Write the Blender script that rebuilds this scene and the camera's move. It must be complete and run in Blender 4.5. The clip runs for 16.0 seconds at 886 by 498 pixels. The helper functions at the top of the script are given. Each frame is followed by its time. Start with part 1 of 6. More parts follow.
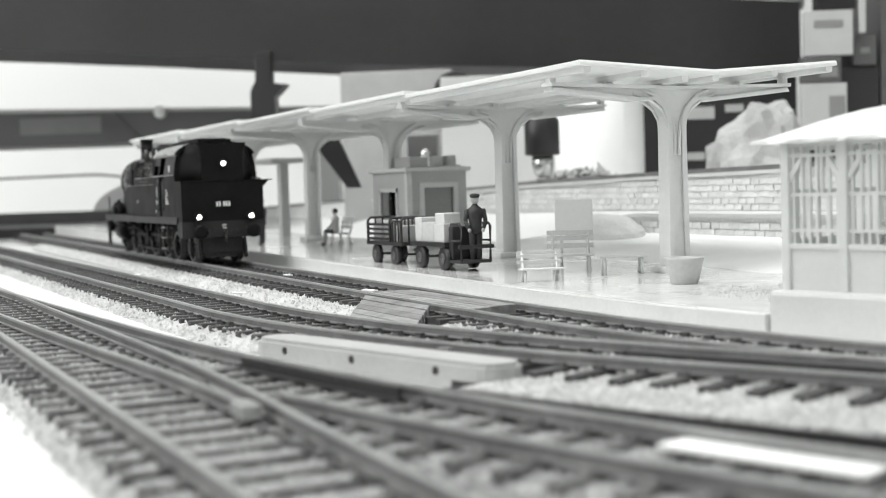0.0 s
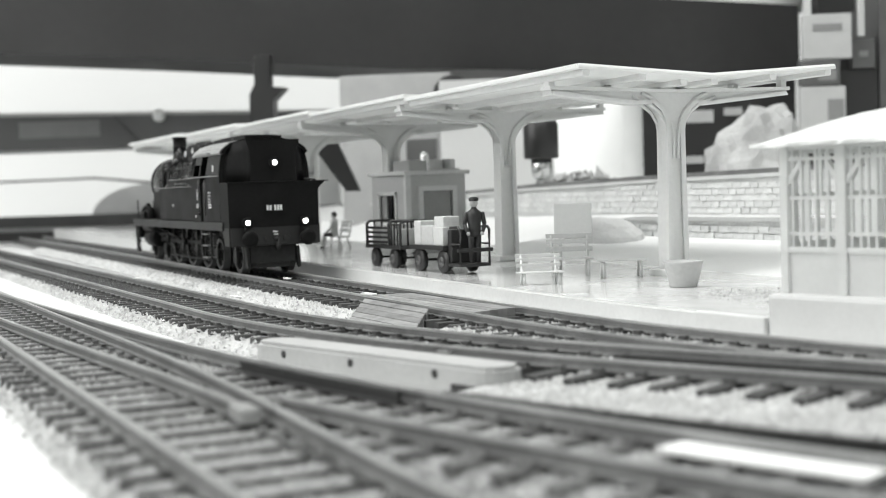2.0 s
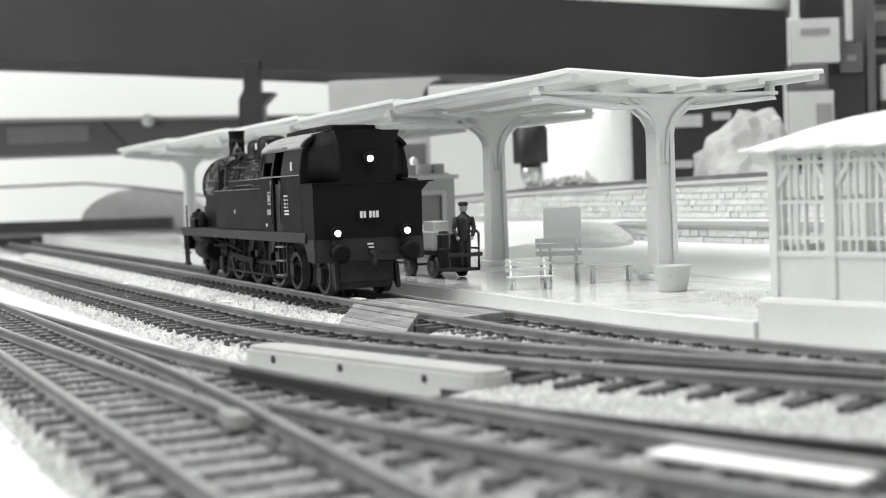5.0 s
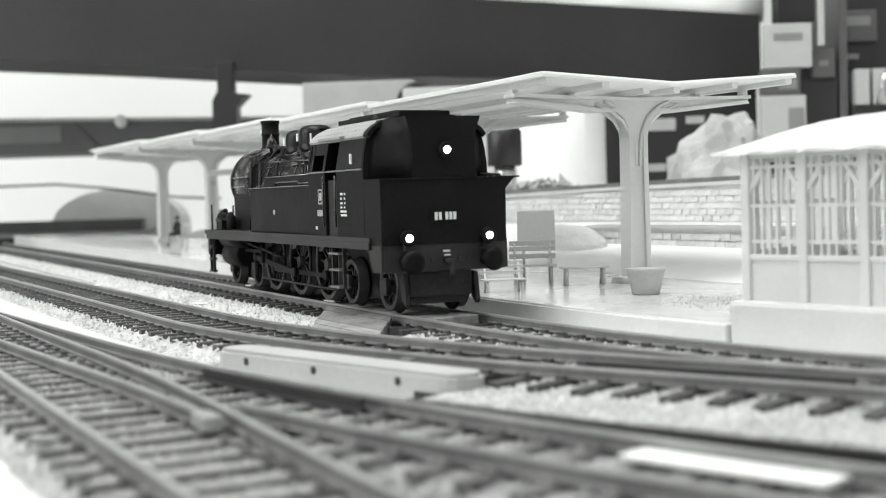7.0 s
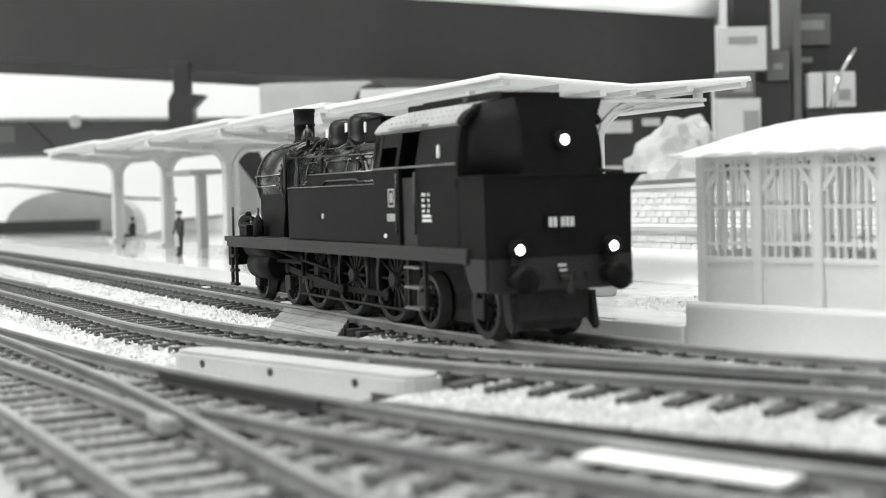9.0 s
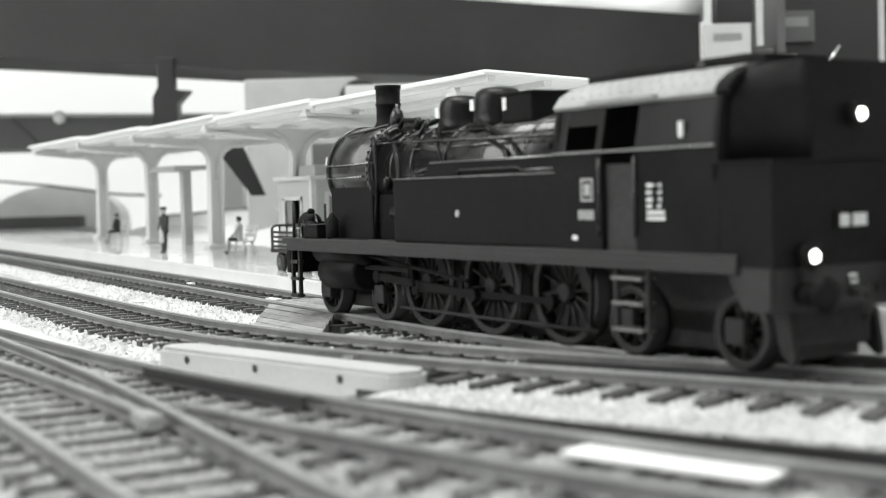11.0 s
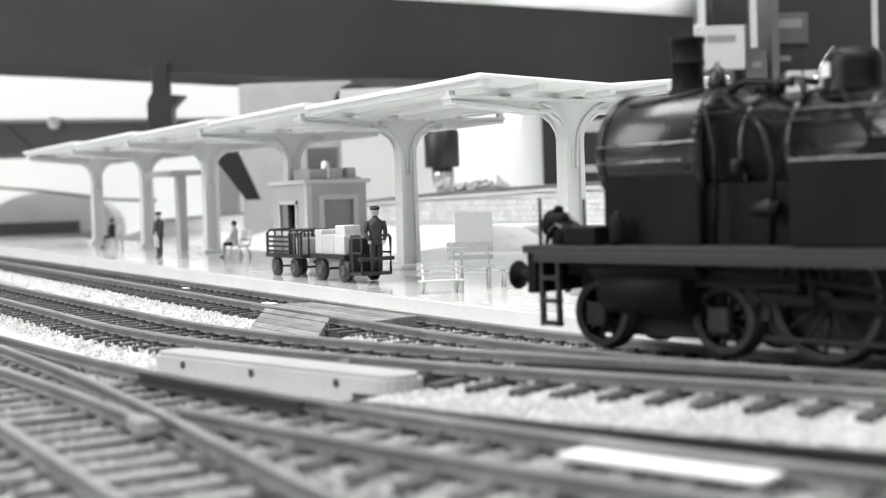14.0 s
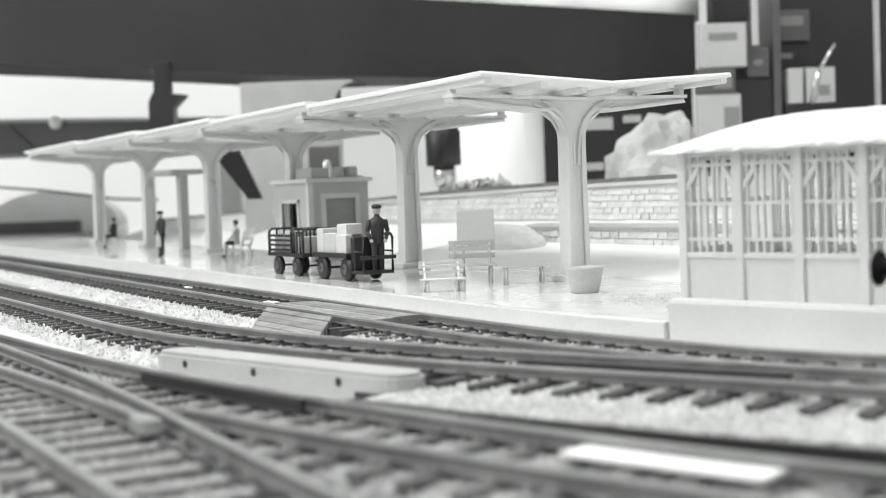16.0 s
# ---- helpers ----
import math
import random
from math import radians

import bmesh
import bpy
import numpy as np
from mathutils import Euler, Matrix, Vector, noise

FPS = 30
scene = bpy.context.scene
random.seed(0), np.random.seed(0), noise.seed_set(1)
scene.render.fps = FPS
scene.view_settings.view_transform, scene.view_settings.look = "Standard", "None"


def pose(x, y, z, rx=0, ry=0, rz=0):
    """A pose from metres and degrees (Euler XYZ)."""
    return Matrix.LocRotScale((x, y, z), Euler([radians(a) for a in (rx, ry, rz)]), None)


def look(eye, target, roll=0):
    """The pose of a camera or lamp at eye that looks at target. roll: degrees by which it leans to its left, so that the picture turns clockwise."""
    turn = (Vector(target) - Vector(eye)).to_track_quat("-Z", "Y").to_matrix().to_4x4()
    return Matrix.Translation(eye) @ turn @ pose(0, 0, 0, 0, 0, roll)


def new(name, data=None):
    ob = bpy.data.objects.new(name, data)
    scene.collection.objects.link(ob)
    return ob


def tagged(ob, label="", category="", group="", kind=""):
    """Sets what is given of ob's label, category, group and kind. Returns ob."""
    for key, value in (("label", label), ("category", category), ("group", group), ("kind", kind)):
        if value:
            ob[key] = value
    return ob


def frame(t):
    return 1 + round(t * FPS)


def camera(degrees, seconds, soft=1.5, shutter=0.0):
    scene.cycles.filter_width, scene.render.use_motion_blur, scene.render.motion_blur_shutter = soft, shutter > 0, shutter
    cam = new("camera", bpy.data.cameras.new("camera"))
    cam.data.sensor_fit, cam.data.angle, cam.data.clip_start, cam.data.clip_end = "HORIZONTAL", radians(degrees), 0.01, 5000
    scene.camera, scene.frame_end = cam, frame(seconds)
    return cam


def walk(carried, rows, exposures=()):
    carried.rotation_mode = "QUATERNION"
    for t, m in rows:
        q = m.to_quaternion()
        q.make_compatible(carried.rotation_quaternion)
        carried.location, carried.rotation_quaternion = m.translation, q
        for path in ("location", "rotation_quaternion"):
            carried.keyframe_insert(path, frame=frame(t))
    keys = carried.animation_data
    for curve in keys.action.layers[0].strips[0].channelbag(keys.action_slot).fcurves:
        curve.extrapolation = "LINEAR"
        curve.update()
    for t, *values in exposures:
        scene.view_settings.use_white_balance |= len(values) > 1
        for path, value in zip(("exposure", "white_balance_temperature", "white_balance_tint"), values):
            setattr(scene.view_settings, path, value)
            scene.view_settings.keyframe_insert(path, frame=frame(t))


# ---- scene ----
# All lengths below are in millimetres of the model layout (scale 1:87) and are turned into metres by mesh().
MM = 0.001
EYE = (315.45, -221.48, 27.37)
cam = camera(36.48, 16.0, soft=1.0)
cam.data.dof.use_dof = True
cam.data.dof.focus_distance = 0.36
cam.data.dof.aperture_fstop = 27.0
CAM_ROWS = [
    (0, 87.241, 1.836, 64.634),
    (0.5, 87.284, 1.869, 64.637),
    (1, 87.312, 1.841, 64.608),
    (1.5, 87.201, 1.838, 64.555),
    (2, 87.384, 1.852, 64.591),
    (2.5, 87.411, 1.828, 64.572),
    (3, 87.448, 1.834, 64.581),
    (5.5, 87.628, 1.948, 63.991),
    (6, 87.678, 1.913, 63.803),
    (6.5, 87.656, 1.807, 63.436),
    (7, 87.642, 1.717, 63.036),
    (7.5, 87.668, 1.665, 62.524),
    (8, 87.688, 1.702, 62.080),
    (8.5, 87.725, 1.664, 61.614),
    (9, 87.657, 1.607, 61.219),
    (9.5, 87.541, 1.624, 61.003),
    (12, 87.484, 1.660, 60.354),
    (12.5, 87.453, 1.809, 60.296),
    (13, 87.544, 1.890, 60.379),
    (13.5, 87.597, 1.833, 60.357),
    (14, 87.617, 1.885, 60.379),
    (14.5, 87.622, 1.919, 60.414),
    (15, 87.569, 1.981, 60.419),
    (15.5, 87.619, 2.019, 60.430),
    (16, 87.552, 2.050, 60.450),
]
walk(cam, [(t, pose(EYE[0] * MM, EYE[1] * MM, EYE[2] * MM, a, b, c)) for t, a, b, c in CAM_ROWS],
     exposures=((0, -0.04), (3, 0.0), (6, 0.02), (8.5, 0.12), (9.5, 0.2), (12.5, 0.15), (14, 0.18), (16, 0.05)))

# ---- light ----
TURN = 60.54                     # the room stands square to this heading
RIGHT = (math.cos(radians(TURN)), math.sin(radians(TURN)))
AHEAD = (-RIGHT[1], RIGHT[0])


def room(u, v, z=0.0, turn=0.0):
    """A pose in the room: u to the right, v into the depth from the camera's place, in mm."""
    x = EYE[0] + u * RIGHT[0] + v * AHEAD[0]
    y = EYE[1] + u * RIGHT[1] + v * AHEAD[1]
    return pose(x * MM, y * MM, z * MM, 0, 0, TURN + turn)


world = bpy.data.worlds.new("room_air")
scene.world = world
world.use_nodes = True
world.node_tree.nodes["Background"].inputs[0].default_value = (0.9, 0.92, 0.9, 1)
world.node_tree.nodes["Background"].inputs[1].default_value = 0.25


def area_lamp(name, eye, target, sx, sy, watts):
    data = bpy.data.lights.new(name, "AREA")
    data.shape, data.size, data.size_y, data.energy = "RECTANGLE", sx, sy, watts
    data.color = (1.0, 1.0, 0.99)
    ob = new(name, data)
    ob.matrix_world = look(eye, target)
    return ob


def rp(u, v, z):
    return room(u, v, z).translation


area_lamp("unseen_overhead_light", rp(-200, 300, 1350), rp(-80, 400, 0), 1.1, 0.6, 20.0)
# Unseen second overhead fill, added to brighten sides that face the camera.
area_lamp("unseen_overhead_light", rp(500, -350, 1350), rp(60, 350, 0), 1.1, 0.6, 6.0)
# Unseen fill from the left, added for the front faces; no window there.
area_lamp("left_fill_light", rp(-1150, 150, 700), rp(0, 450, 0), 1.0, 0.9, 14)

# ---- materials ----


def material(name, colour, rough=0.5, metal=0.0, grain=0.06, grain_size=900.0, stain=0.08, stain_size=60.0, bump=0.15, spec=0.5, coat=0.0,
             piece=0.0, sss=0.0, thin=0.0):
    """A surface with fine grain, larger stains, a little relief and, where asked, a difference from piece to piece."""
    m = bpy.data.materials.new(name)
    m.use_nodes = True
    nt = m.node_tree
    b = nt.nodes["Principled BSDF"]
    tc = nt.nodes.new("ShaderNodeTexCoord")
    fine = nt.nodes.new("ShaderNodeTexNoise")
    fine.inputs["Scale"].default_value = grain_size
    fine.inputs["Detail"].default_value = 4
    wide = nt.nodes.new("ShaderNodeTexNoise")
    wide.inputs["Scale"].default_value = stain_size
    wide.inputs["Detail"].default_value = 3
    for n in (fine, wide):
        nt.links.new(tc.outputs["Object"], n.inputs["Vector"])
    total = None
    terms = [(fine.outputs["Fac"], grain), (wide.outputs["Fac"], stain)]
    if piece:
        info = nt.nodes.new("ShaderNodeObjectInfo")
        terms.append((info.outputs["Random"], piece))
        geo = nt.nodes.new("ShaderNodeNewGeometry")
        terms.append((geo.outputs["Random Per Island"], piece))
    for out, amount in terms:
        mr = nt.nodes.new("ShaderNodeMapRange")
        mr.inputs["To Min"].default_value = 1 - amount * 2
        mr.inputs["To Max"].default_value = 1 + amount * 2
        nt.links.new(out, mr.inputs["Value"])
        if total is None:
            total = mr.outputs[0]
        else:
            mul = nt.nodes.new("ShaderNodeMath")
            mul.operation = "MULTIPLY"
            nt.links.new(total, mul.inputs[0])
            nt.links.new(mr.outputs[0], mul.inputs[1])
            total = mul.outputs[0]
    mix = nt.nodes.new("ShaderNodeVectorMath")
    mix.operation = "SCALE"
    mix.inputs[0].default_value = colour
    nt.links.new(total, mix.inputs["Scale"])
    nt.links.new(mix.outputs[0], b.inputs["Base Color"])
    rr = nt.nodes.new("ShaderNodeMapRange")
    rr.inputs["To Min"].default_value = max(0.02, rough - 0.12)
    rr.inputs["To Max"].default_value = min(1, rough + 0.12)
    nt.links.new(wide.outputs["Fac"], rr.inputs["Value"])
    nt.links.new(rr.outputs[0], b.inputs["Roughness"])
    b.inputs["Metallic"].default_value = metal
    b.inputs["Specular IOR Level"].default_value = spec
    b.inputs["Subsurface Weight"].default_value = sss
    b.inputs["Subsurface Radius"].default_value = (1, 1, 1)
    b.inputs["Subsurface Scale"].default_value = 0.0025
    b.inputs["Coat Weight"].default_value = coat
    b.inputs["Coat Roughness"].default_value = 0.08
    if bump:
        bn = nt.nodes.new("ShaderNodeBump")
        bn.inputs["Strength"].default_value = bump
        bn.inputs["Distance"].default_value = 0.0004
        nt.links.new(fine.outputs["Fac"], bn.inputs["Height"])
        nt.links.new(bn.outputs[0], b.inputs["Normal"])
    if thin:
        tr = nt.nodes.new("ShaderNodeBsdfTranslucent")
        nt.links.new(mix.outputs[0], tr.inputs["Color"])
        both = nt.nodes.new("ShaderNodeMixShader")
        both.inputs[0].default_value = thin
        nt.links.new(b.outputs[0], both.inputs[1])
        nt.links.new(tr.outputs[0], both.inputs[2])
        nt.links.new(both.outputs[0], nt.nodes["Material Output"].inputs["Surface"])
    return m


def glow(name, colour, strength):
    m = bpy.data.materials.new(name)
    m.use_nodes = True
    b = m.node_tree.nodes["Principled BSDF"]
    b.inputs["Base Color"].default_value = (*colour, 1)
    b.inputs["Emission Color"].default_value = (*colour, 1)
    b.inputs["Emission Strength"].default_value = strength
    return m


def g(v, warm=0.0):
    return (v * (1 + warm), v * 1.012, v * (1.002 - warm))


PLASTIC = material("white_print_plastic", g(0.68), 0.42, sss=0.55, grain=0.03, grain_size=700, stain=0.04, stain_size=50, bump=0.1)
ROOFING = material("white_roof_plastic", g(0.84), 0.4, thin=0.3, grain=0.02, stain=0.03, bump=0.08)
SHED = material("white_shed_plastic", g(0.9), 0.4, thin=0.35, grain=0.02, stain=0.03, bump=0.08)
STONE_WHITE = material("cast_plinth", g(0.62), 0.45, grain=0.03, stain=0.05)
GLOSS = material("glossy_platform_paving", g(0.78), 0.14, grain=0.03, stain=0.07, stain_size=35, bump=0.03, coat=0.5)
FACE = material("platform_edge_plaster", g(0.64), 0.55, grain=0.04, stain=0.06)
KIOSK = material("grey_kiosk_plaster", g(0.43), 0.6, grain=0.05, stain=0.06)
KIOSK_TRIM = material("pale_kiosk_trim", g(0.58), 0.5)
# Near-black colour that stands in for the shade inside openings.
DARK_INSIDE = material("painted_opening_shade", g(0.015), 0.6)
PANE = material("grey_kiosk_pane", g(0.22), 0.2, spec=0.6)
BENCH = material("pale_bench_plastic", g(0.62), 0.4)
TUB = material("grey_tub_plastic", g(0.42), 0.5)
BLACK = material("black_loco_paint", g(0.012), 0.45, grain=0.15, stain=0.2, stain_size=90, bump=0.06, spec=0.05)
BLACK_GLOSS = material("black_boiler_paint", g(0.008), 0.26, grain=0.12, stain=0.25, stain_size=80, bump=0.05, spec=0.5, coat=0.2)
# Haze put into the colour: frame black lifted where the underframe is shaded.
BLACK_MATT = material("lifted_black_frame_paint", g(0.042), 0.6, grain=0.15, stain=0.2, spec=0.1)
# Sheen of the curved black roof put into a grey colour.
LOCO_ROOF = material("sheen_grey_cab_roof", g(0.28), 0.45, grain=0.12, stain=0.2, stain_size=150, spec=0.5)
BOARD = material("grey_running_board", g(0.026), 0.5, grain=0.1, stain=0.15, spec=0.3)
ROD = material("dull_steel_rods", g(0.011), 0.5, spec=0.08)
# Wheel black lifted likewise, against the shade under the running boards.
TYRE = material("dark_wheel_metal", g(0.03), 0.4, spec=0.2)
# Rim glint put into a paler colour on the wheels' outer edge.
RIM = material("glint_wheel_rim", g(0.06), 0.35, metal=0.5)
# Highlights on black rails and edges are put into this bright colour.
GLINT_METAL = material("glint_metal_handrail", g(0.3), 0.28, metal=0.8)
# Pale tread colour carries the highlight that the step edges catch.
STEP_METAL = material("highlight_step_metal", g(0.2), 0.4, metal=0.3)
DULL_MARK = material("faded_lettering", g(0.36), 0.5, bump=0)
CAB_UPPER = material("satin_black_cab_paint", g(0.007), 0.32, grain=0.1, stain=0.2, spec=0.17)
WHITE_MARK = material("white_lettering", g(0.75), 0.5, bump=0)
LAMP_GLOW = glow("headlight_glow", (1.0, 0.99, 0.95), 5.0)
RAIL = material("weathered_rail_steel", g(0.175), 0.5, metal=0.3, grain=0.15, stain=0.3, stain_size=120)
RAIL_TOP = material("polished_rail_head", g(0.4), 0.38, metal=0.5, grain=0.08, stain=0.15)
CHECK = material("black_check_rail_and_gap_shade", g(0.02), 0.5)
SLEEPER = material("dark_plastic_sleeper", g(0.06), 0.6, grain=0.2, stain=0.25, piece=0.12)
# Paler, more mottled sleeper tone for the two tracks nearest the camera.
SLEEPER_PALER = material("paler_plastic_sleeper", g(0.135), 0.65, grain=0.25, stain=0.35, stain_size=110, piece=0.15)
BALLAST = material("pale_gravel", g(0.46), 0.85, grain=0.15, grain_size=1800, stain=0.1, piece=0.14)
WHITE_GRAVEL = material("white_gravel", g(0.54), 0.85, grain=0.15, grain_size=1800, stain=0.1, piece=0.1)
TABLE = material("white_table_board", g(0.68), 0.5, grain=0.03, stain=0.05, stain_size=12)
PAPER = material("white_paper", g(0.8), 0.6, grain=0.02, stain=0.03)
PLANK = material("weathered_wood_planks", g(0.24), 0.7, grain=0.25, grain_size=500, stain=0.3, stain_size=90, piece=0.12)
BLOCK = material("cream_foam_block", g(0.4), 0.7, grain=0.06, stain=0.07)
CLOTH_DARK = material("dark_uniform_paint", g(0.03), 0.6, grain=0.15, stain=0.2, stain_size=300)
SKIN = material("pale_figure_paint", g(0.45), 0.5)
CLOTH_PALE = material("pale_cloth_paint", g(0.55), 0.5)
CART_BLACK = material("black_cart_paint", g(0.018), 0.5, grain=0.1, stain=0.2)
PARCEL = material("pale_parcel", g(0.54), 0.55, piece=0.08)
WALL_STONE = material("pale_wall_stone", g(0.7), 0.8, grain=0.1, stain=0.1, piece=0.04)
WALL_BED = material("pale_wall_mortar", g(0.68), 0.85, grain=0.1, stain=0.1)
SCATTER = material("pale_grey_scatter", g(0.24), 0.95, grain=0.2, stain=0.2, spec=0.05, piece=0.15)
MOSS = material("grey_scatter_turf", g(0.42), 0.9, grain=0.3, stain=0.3)
PLASTER_ROCK = material("plaster_rock", g(0.38), 0.8, grain=0.15, stain=0.4, stain_size=25)
DARK_BOARD = material("dark_shelf_board", g(0.0082), 0.55, grain=0.22, grain_size=130, stain=0.5, stain_size=17)
DARK_BOX = material("dark_carton", g(0.014), 0.5, stain=0.2)
MID_BOX = material("grey_carton", g(0.085), 0.5, stain=0.15)
PALE_BOX = material("pale_carton", g(0.42), 0.5, stain=0.08)
ARCH_GREY = material("pale_grey_bridge", g(0.58), 0.6)
GREY_BOX = material("light_grey_cabinet", g(0.36), 0.5, stain=0.1)
SCREEN_GREY = material("pale_grey_screen", g(0.5), 0.5, stain=0.15, stain_size=8)
PANEL_GREY = material("grey_printed_box", g(0.10), 0.5, stain=0.2, stain_size=10)
PRINT = material("dull_print", g(0.2), 0.6, bump=0)
LAMP_BLACK = material("black_lamp_housing", g(0.012), 0.4)
LAMP_METAL = material("bright_lamp_metal", g(0.55), 0.2, metal=0.9, stain=0.3, stain_size=60)
PLASTER = material("white_room_plaster", g(0.8), 0.7, grain=0.03, stain=0.04, stain_size=3)
FLOORING = material("grey_room_floor", g(0.3), 0.6, stain=0.15, stain_size=4)

# ---- mesh tools ----


def box(bm, x0, x1, y0, y1, z0, z1, bevel=0.0):
    vs = bmesh.ops.create_cube(bm, size=1.0)["verts"]
    for v in vs:
        v.co = ((x0 + x1) / 2 + v.co.x * (x1 - x0), (y0 + y1) / 2 + v.co.y * (y1 - y0), (z0 + z1) / 2 + v.co.z * (z1 - z0))
    if bevel:
        es = list({e for v in vs for e in v.link_edges})
        bmesh.ops.bevel(bm, geom=es, offset=bevel, segments=2, affect="EDGES", profile=0.6)
    return bm


def lathe(bm, rings, at=(0, 0, 0), axis="z", n=24, mat=0, caps=True):
    """Turned shape: rings of (radius, height) along an axis."""
    loops = []
    for r, h in rings:
        loop = []
        for k in range(n):
            a = 2 * math.pi * k / n
            p = (r * math.cos(a), r * math.sin(a), h)
            if axis == "x":
                p = (p[2], p[0], p[1])
            elif axis == "y":
                p = (p[0], p[2], p[1])
            loop.append(bm.verts.new((at[0] + p[0], at[1] + p[1], at[2] + p[2])))
        loops.append(loop)
    for a, b in zip(loops, loops[1:]):
        for k in range(n):
            f = bm.faces.new((a[k], a[(k + 1) % n], b[(k + 1) % n], b[k]))
            f.smooth, f.material_index = True, mat
    for loop in (loops[0], loops[-1]) if caps else ():
        f = bm.faces.new(loop)
        f.material_index = mat
    return bm


def tube(bm, pts, r, n=6):
    """A round rod along points."""
    pts = [Vector(p) for p in pts]
    loops = []
    for i, p in enumerate(pts):
        d = (pts[min(i + 1, len(pts) - 1)] - pts[max(i - 1, 0)]).normalized()
        q = d.to_track_quat("Z", "Y")
        loops.append([bm.verts.new(p + q @ Vector((r * math.cos(2 * math.pi * k / n), r * math.sin(2 * math.pi * k / n), 0))) for k in range(n)])
    for a, b in zip(loops, loops[1:]):
        for k in range(n):
            bm.faces.new((a[k], a[(k + 1) % n], b[(k + 1) % n], b[k])).smooth = True
    bm.faces.new(loops[0])
    bm.faces.new(loops[-1])
    return bm


def prism(bm, outline, a, b, axis="x"):
    """An outline of (p, q), extruded along an axis from a to b."""
    def at(p, q, s):
        return {"x": (s, p, q), "y": (p, s, q), "z": (p, q, s)}[axis]
    lo = [bm.verts.new(at(p, q, a)) for p, q in outline]
    hi = [bm.verts.new(at(p, q, b)) for p, q in outline]
    bm.faces.new(lo)
    bm.faces.new(hi)
    n = len(outline)
    for k in range(n):
        bm.faces.new((lo[k], lo[(k + 1) % n], hi[(k + 1) % n], hi[k]))
    return bm


def sweep(bm, pts, half, height, z_of=None, lift=0.0):
    """A bar of the given half width and height along plan points (x, y)."""
    rows = []
    for i, (x, y) in enumerate(pts):
        a, b = pts[max(i - 1, 0)], pts[min(i + 1, len(pts) - 1)]
        d = Vector((b[0] - a[0], b[1] - a[1])).normalized()
        z = (z_of(x) if z_of else 0) + lift
        rows.append([bm.verts.new((x - d.y * s * half, y + d.x * s * half, z + q)) for s, q in ((-1, 0), (1, 0), (1, height), (-1, height))])
    for a, b in zip(rows, rows[1:]):
        for k in range(4):
            bm.faces.new((a[k], a[(k + 1) % 4], b[(k + 1) % 4], b[k]))
    bm.faces.new(rows[0])
    bm.faces.new(rows[-1])
    return bm


def mesh(name, bm, *mats):
    bmesh.ops.recalc_face_normals(bm, faces=bm.faces)
    bmesh.ops.scale(bm, vec=(MM, MM, MM), verts=bm.verts)
    me = bpy.data.meshes.new(name)
    bm.to_mesh(me)
    bm.free()
    for m in mats:
        me.materials.append(m)
    return me


def part(name, bm, mat, parent, label="", m=None):
    ob = new(name, bm if isinstance(bm, bpy.types.Mesh) else mesh(name, bm, *(mat if isinstance(mat, tuple) else (mat,))))
    ob.parent = parent
    if m is not None:
        ob.matrix_basis = m
    if label:
        tagged(ob, label)
    return ob


def thing(name, m, label, category, group="", kind=""):
    ob = new(name)
    ob.empty_display_size = 0.01
    ob.matrix_basis = m
    return tagged(ob, label, category, group, kind)


def solid(name, bm, mat, label, category="", m=None, group="", kind=""):
    ob = new(name, mesh(name, bm, *(mat if isinstance(mat, tuple) else (mat,))))
    if m is not None:
        ob.matrix_basis = m
    return tagged(ob, label, category, group, kind)


def at(x, y, z=0, rz=0, rx=0, ry=0):
    return pose(x * MM, y * MM, z * MM, rx, ry, rz)


B = bmesh.new

# ---- room and table ----
GROUND = -6.0


def build_room():
    bm = B()
    box(bm, -2600, 2200, -1500, 2100, GROUND - 30, GROUND)
    solid("ground", bm, TABLE, "white painted layout board under tracks and platform", "table", room(0, 0), kind="structure")
    for name, lim in (("wall_north", (-2600, 2200, 2100, 2160, -800, 1700)), ("wall_south", (-2600, 2200, -1560, -1500, -800, 1700)),
                      ("wall_west", (-2660, -2600, -1500, 2100, -800, 1700)), ("wall_east", (2200, 2260, -1500, 2100, -800, 1700))):
        solid(name, box(B(), *lim), PLASTER, "plain white room wall far behind the layout", "wall", room(0, 0), kind="structure")
    solid("floor", box(B(), -2600, 2200, -1500, 2100, -860, -800), FLOORING, "grey room floor below the layout board", "floor", room(0, 0), kind="structure")
    solid("ceiling", box(B(), -2600, 2200, -1500, 2100, 1700, 1760), PLASTER, "plain white room ceiling", "ceiling", room(0, 0), kind="structure")


build_room()

# ---- track plan ----


def curve_line(x0, y0, x1, radius, degrees, x2, slope=0.0, step=4.0):
    """Straight from x0 to x1 with a slight slope, a left-hand arc, then straight on to x2."""
    pts = []
    x = x0
    while x < x1:
        pts.append((x, y0 + (x1 - x) * slope))
        x += step
    a = radians(degrees)
    n = max(2, int(radius * a / step))
    for k in range(n + 1):
        b = a * k / n
        pts.append((x1 + radius * math.sin(b), y0 + radius * (1 - math.cos(b))))
    x, y = pts[-1]
    while x < x2:
        x += step * math.cos(a)
        y += step * math.sin(a)
        pts.append((x, y))
    return pts


def smooth_line(keys, step=4.0):
    xs = np.arange(keys[0][0], keys[-1][0], step)
    ys = np.interp(xs, [k[0] for k in keys], [k[1] for k in keys])
    for _ in range(3):
        pad = np.concatenate(([2 * ys[0] - v for v in ys[5:0:-1]], ys, [2 * ys[-1] - v for v in ys[-2:-7:-1]]))
        ys = np.convolve(pad, np.ones(11) / 11, "valid")
    return list(zip(xs.tolist(), ys.tolist()))


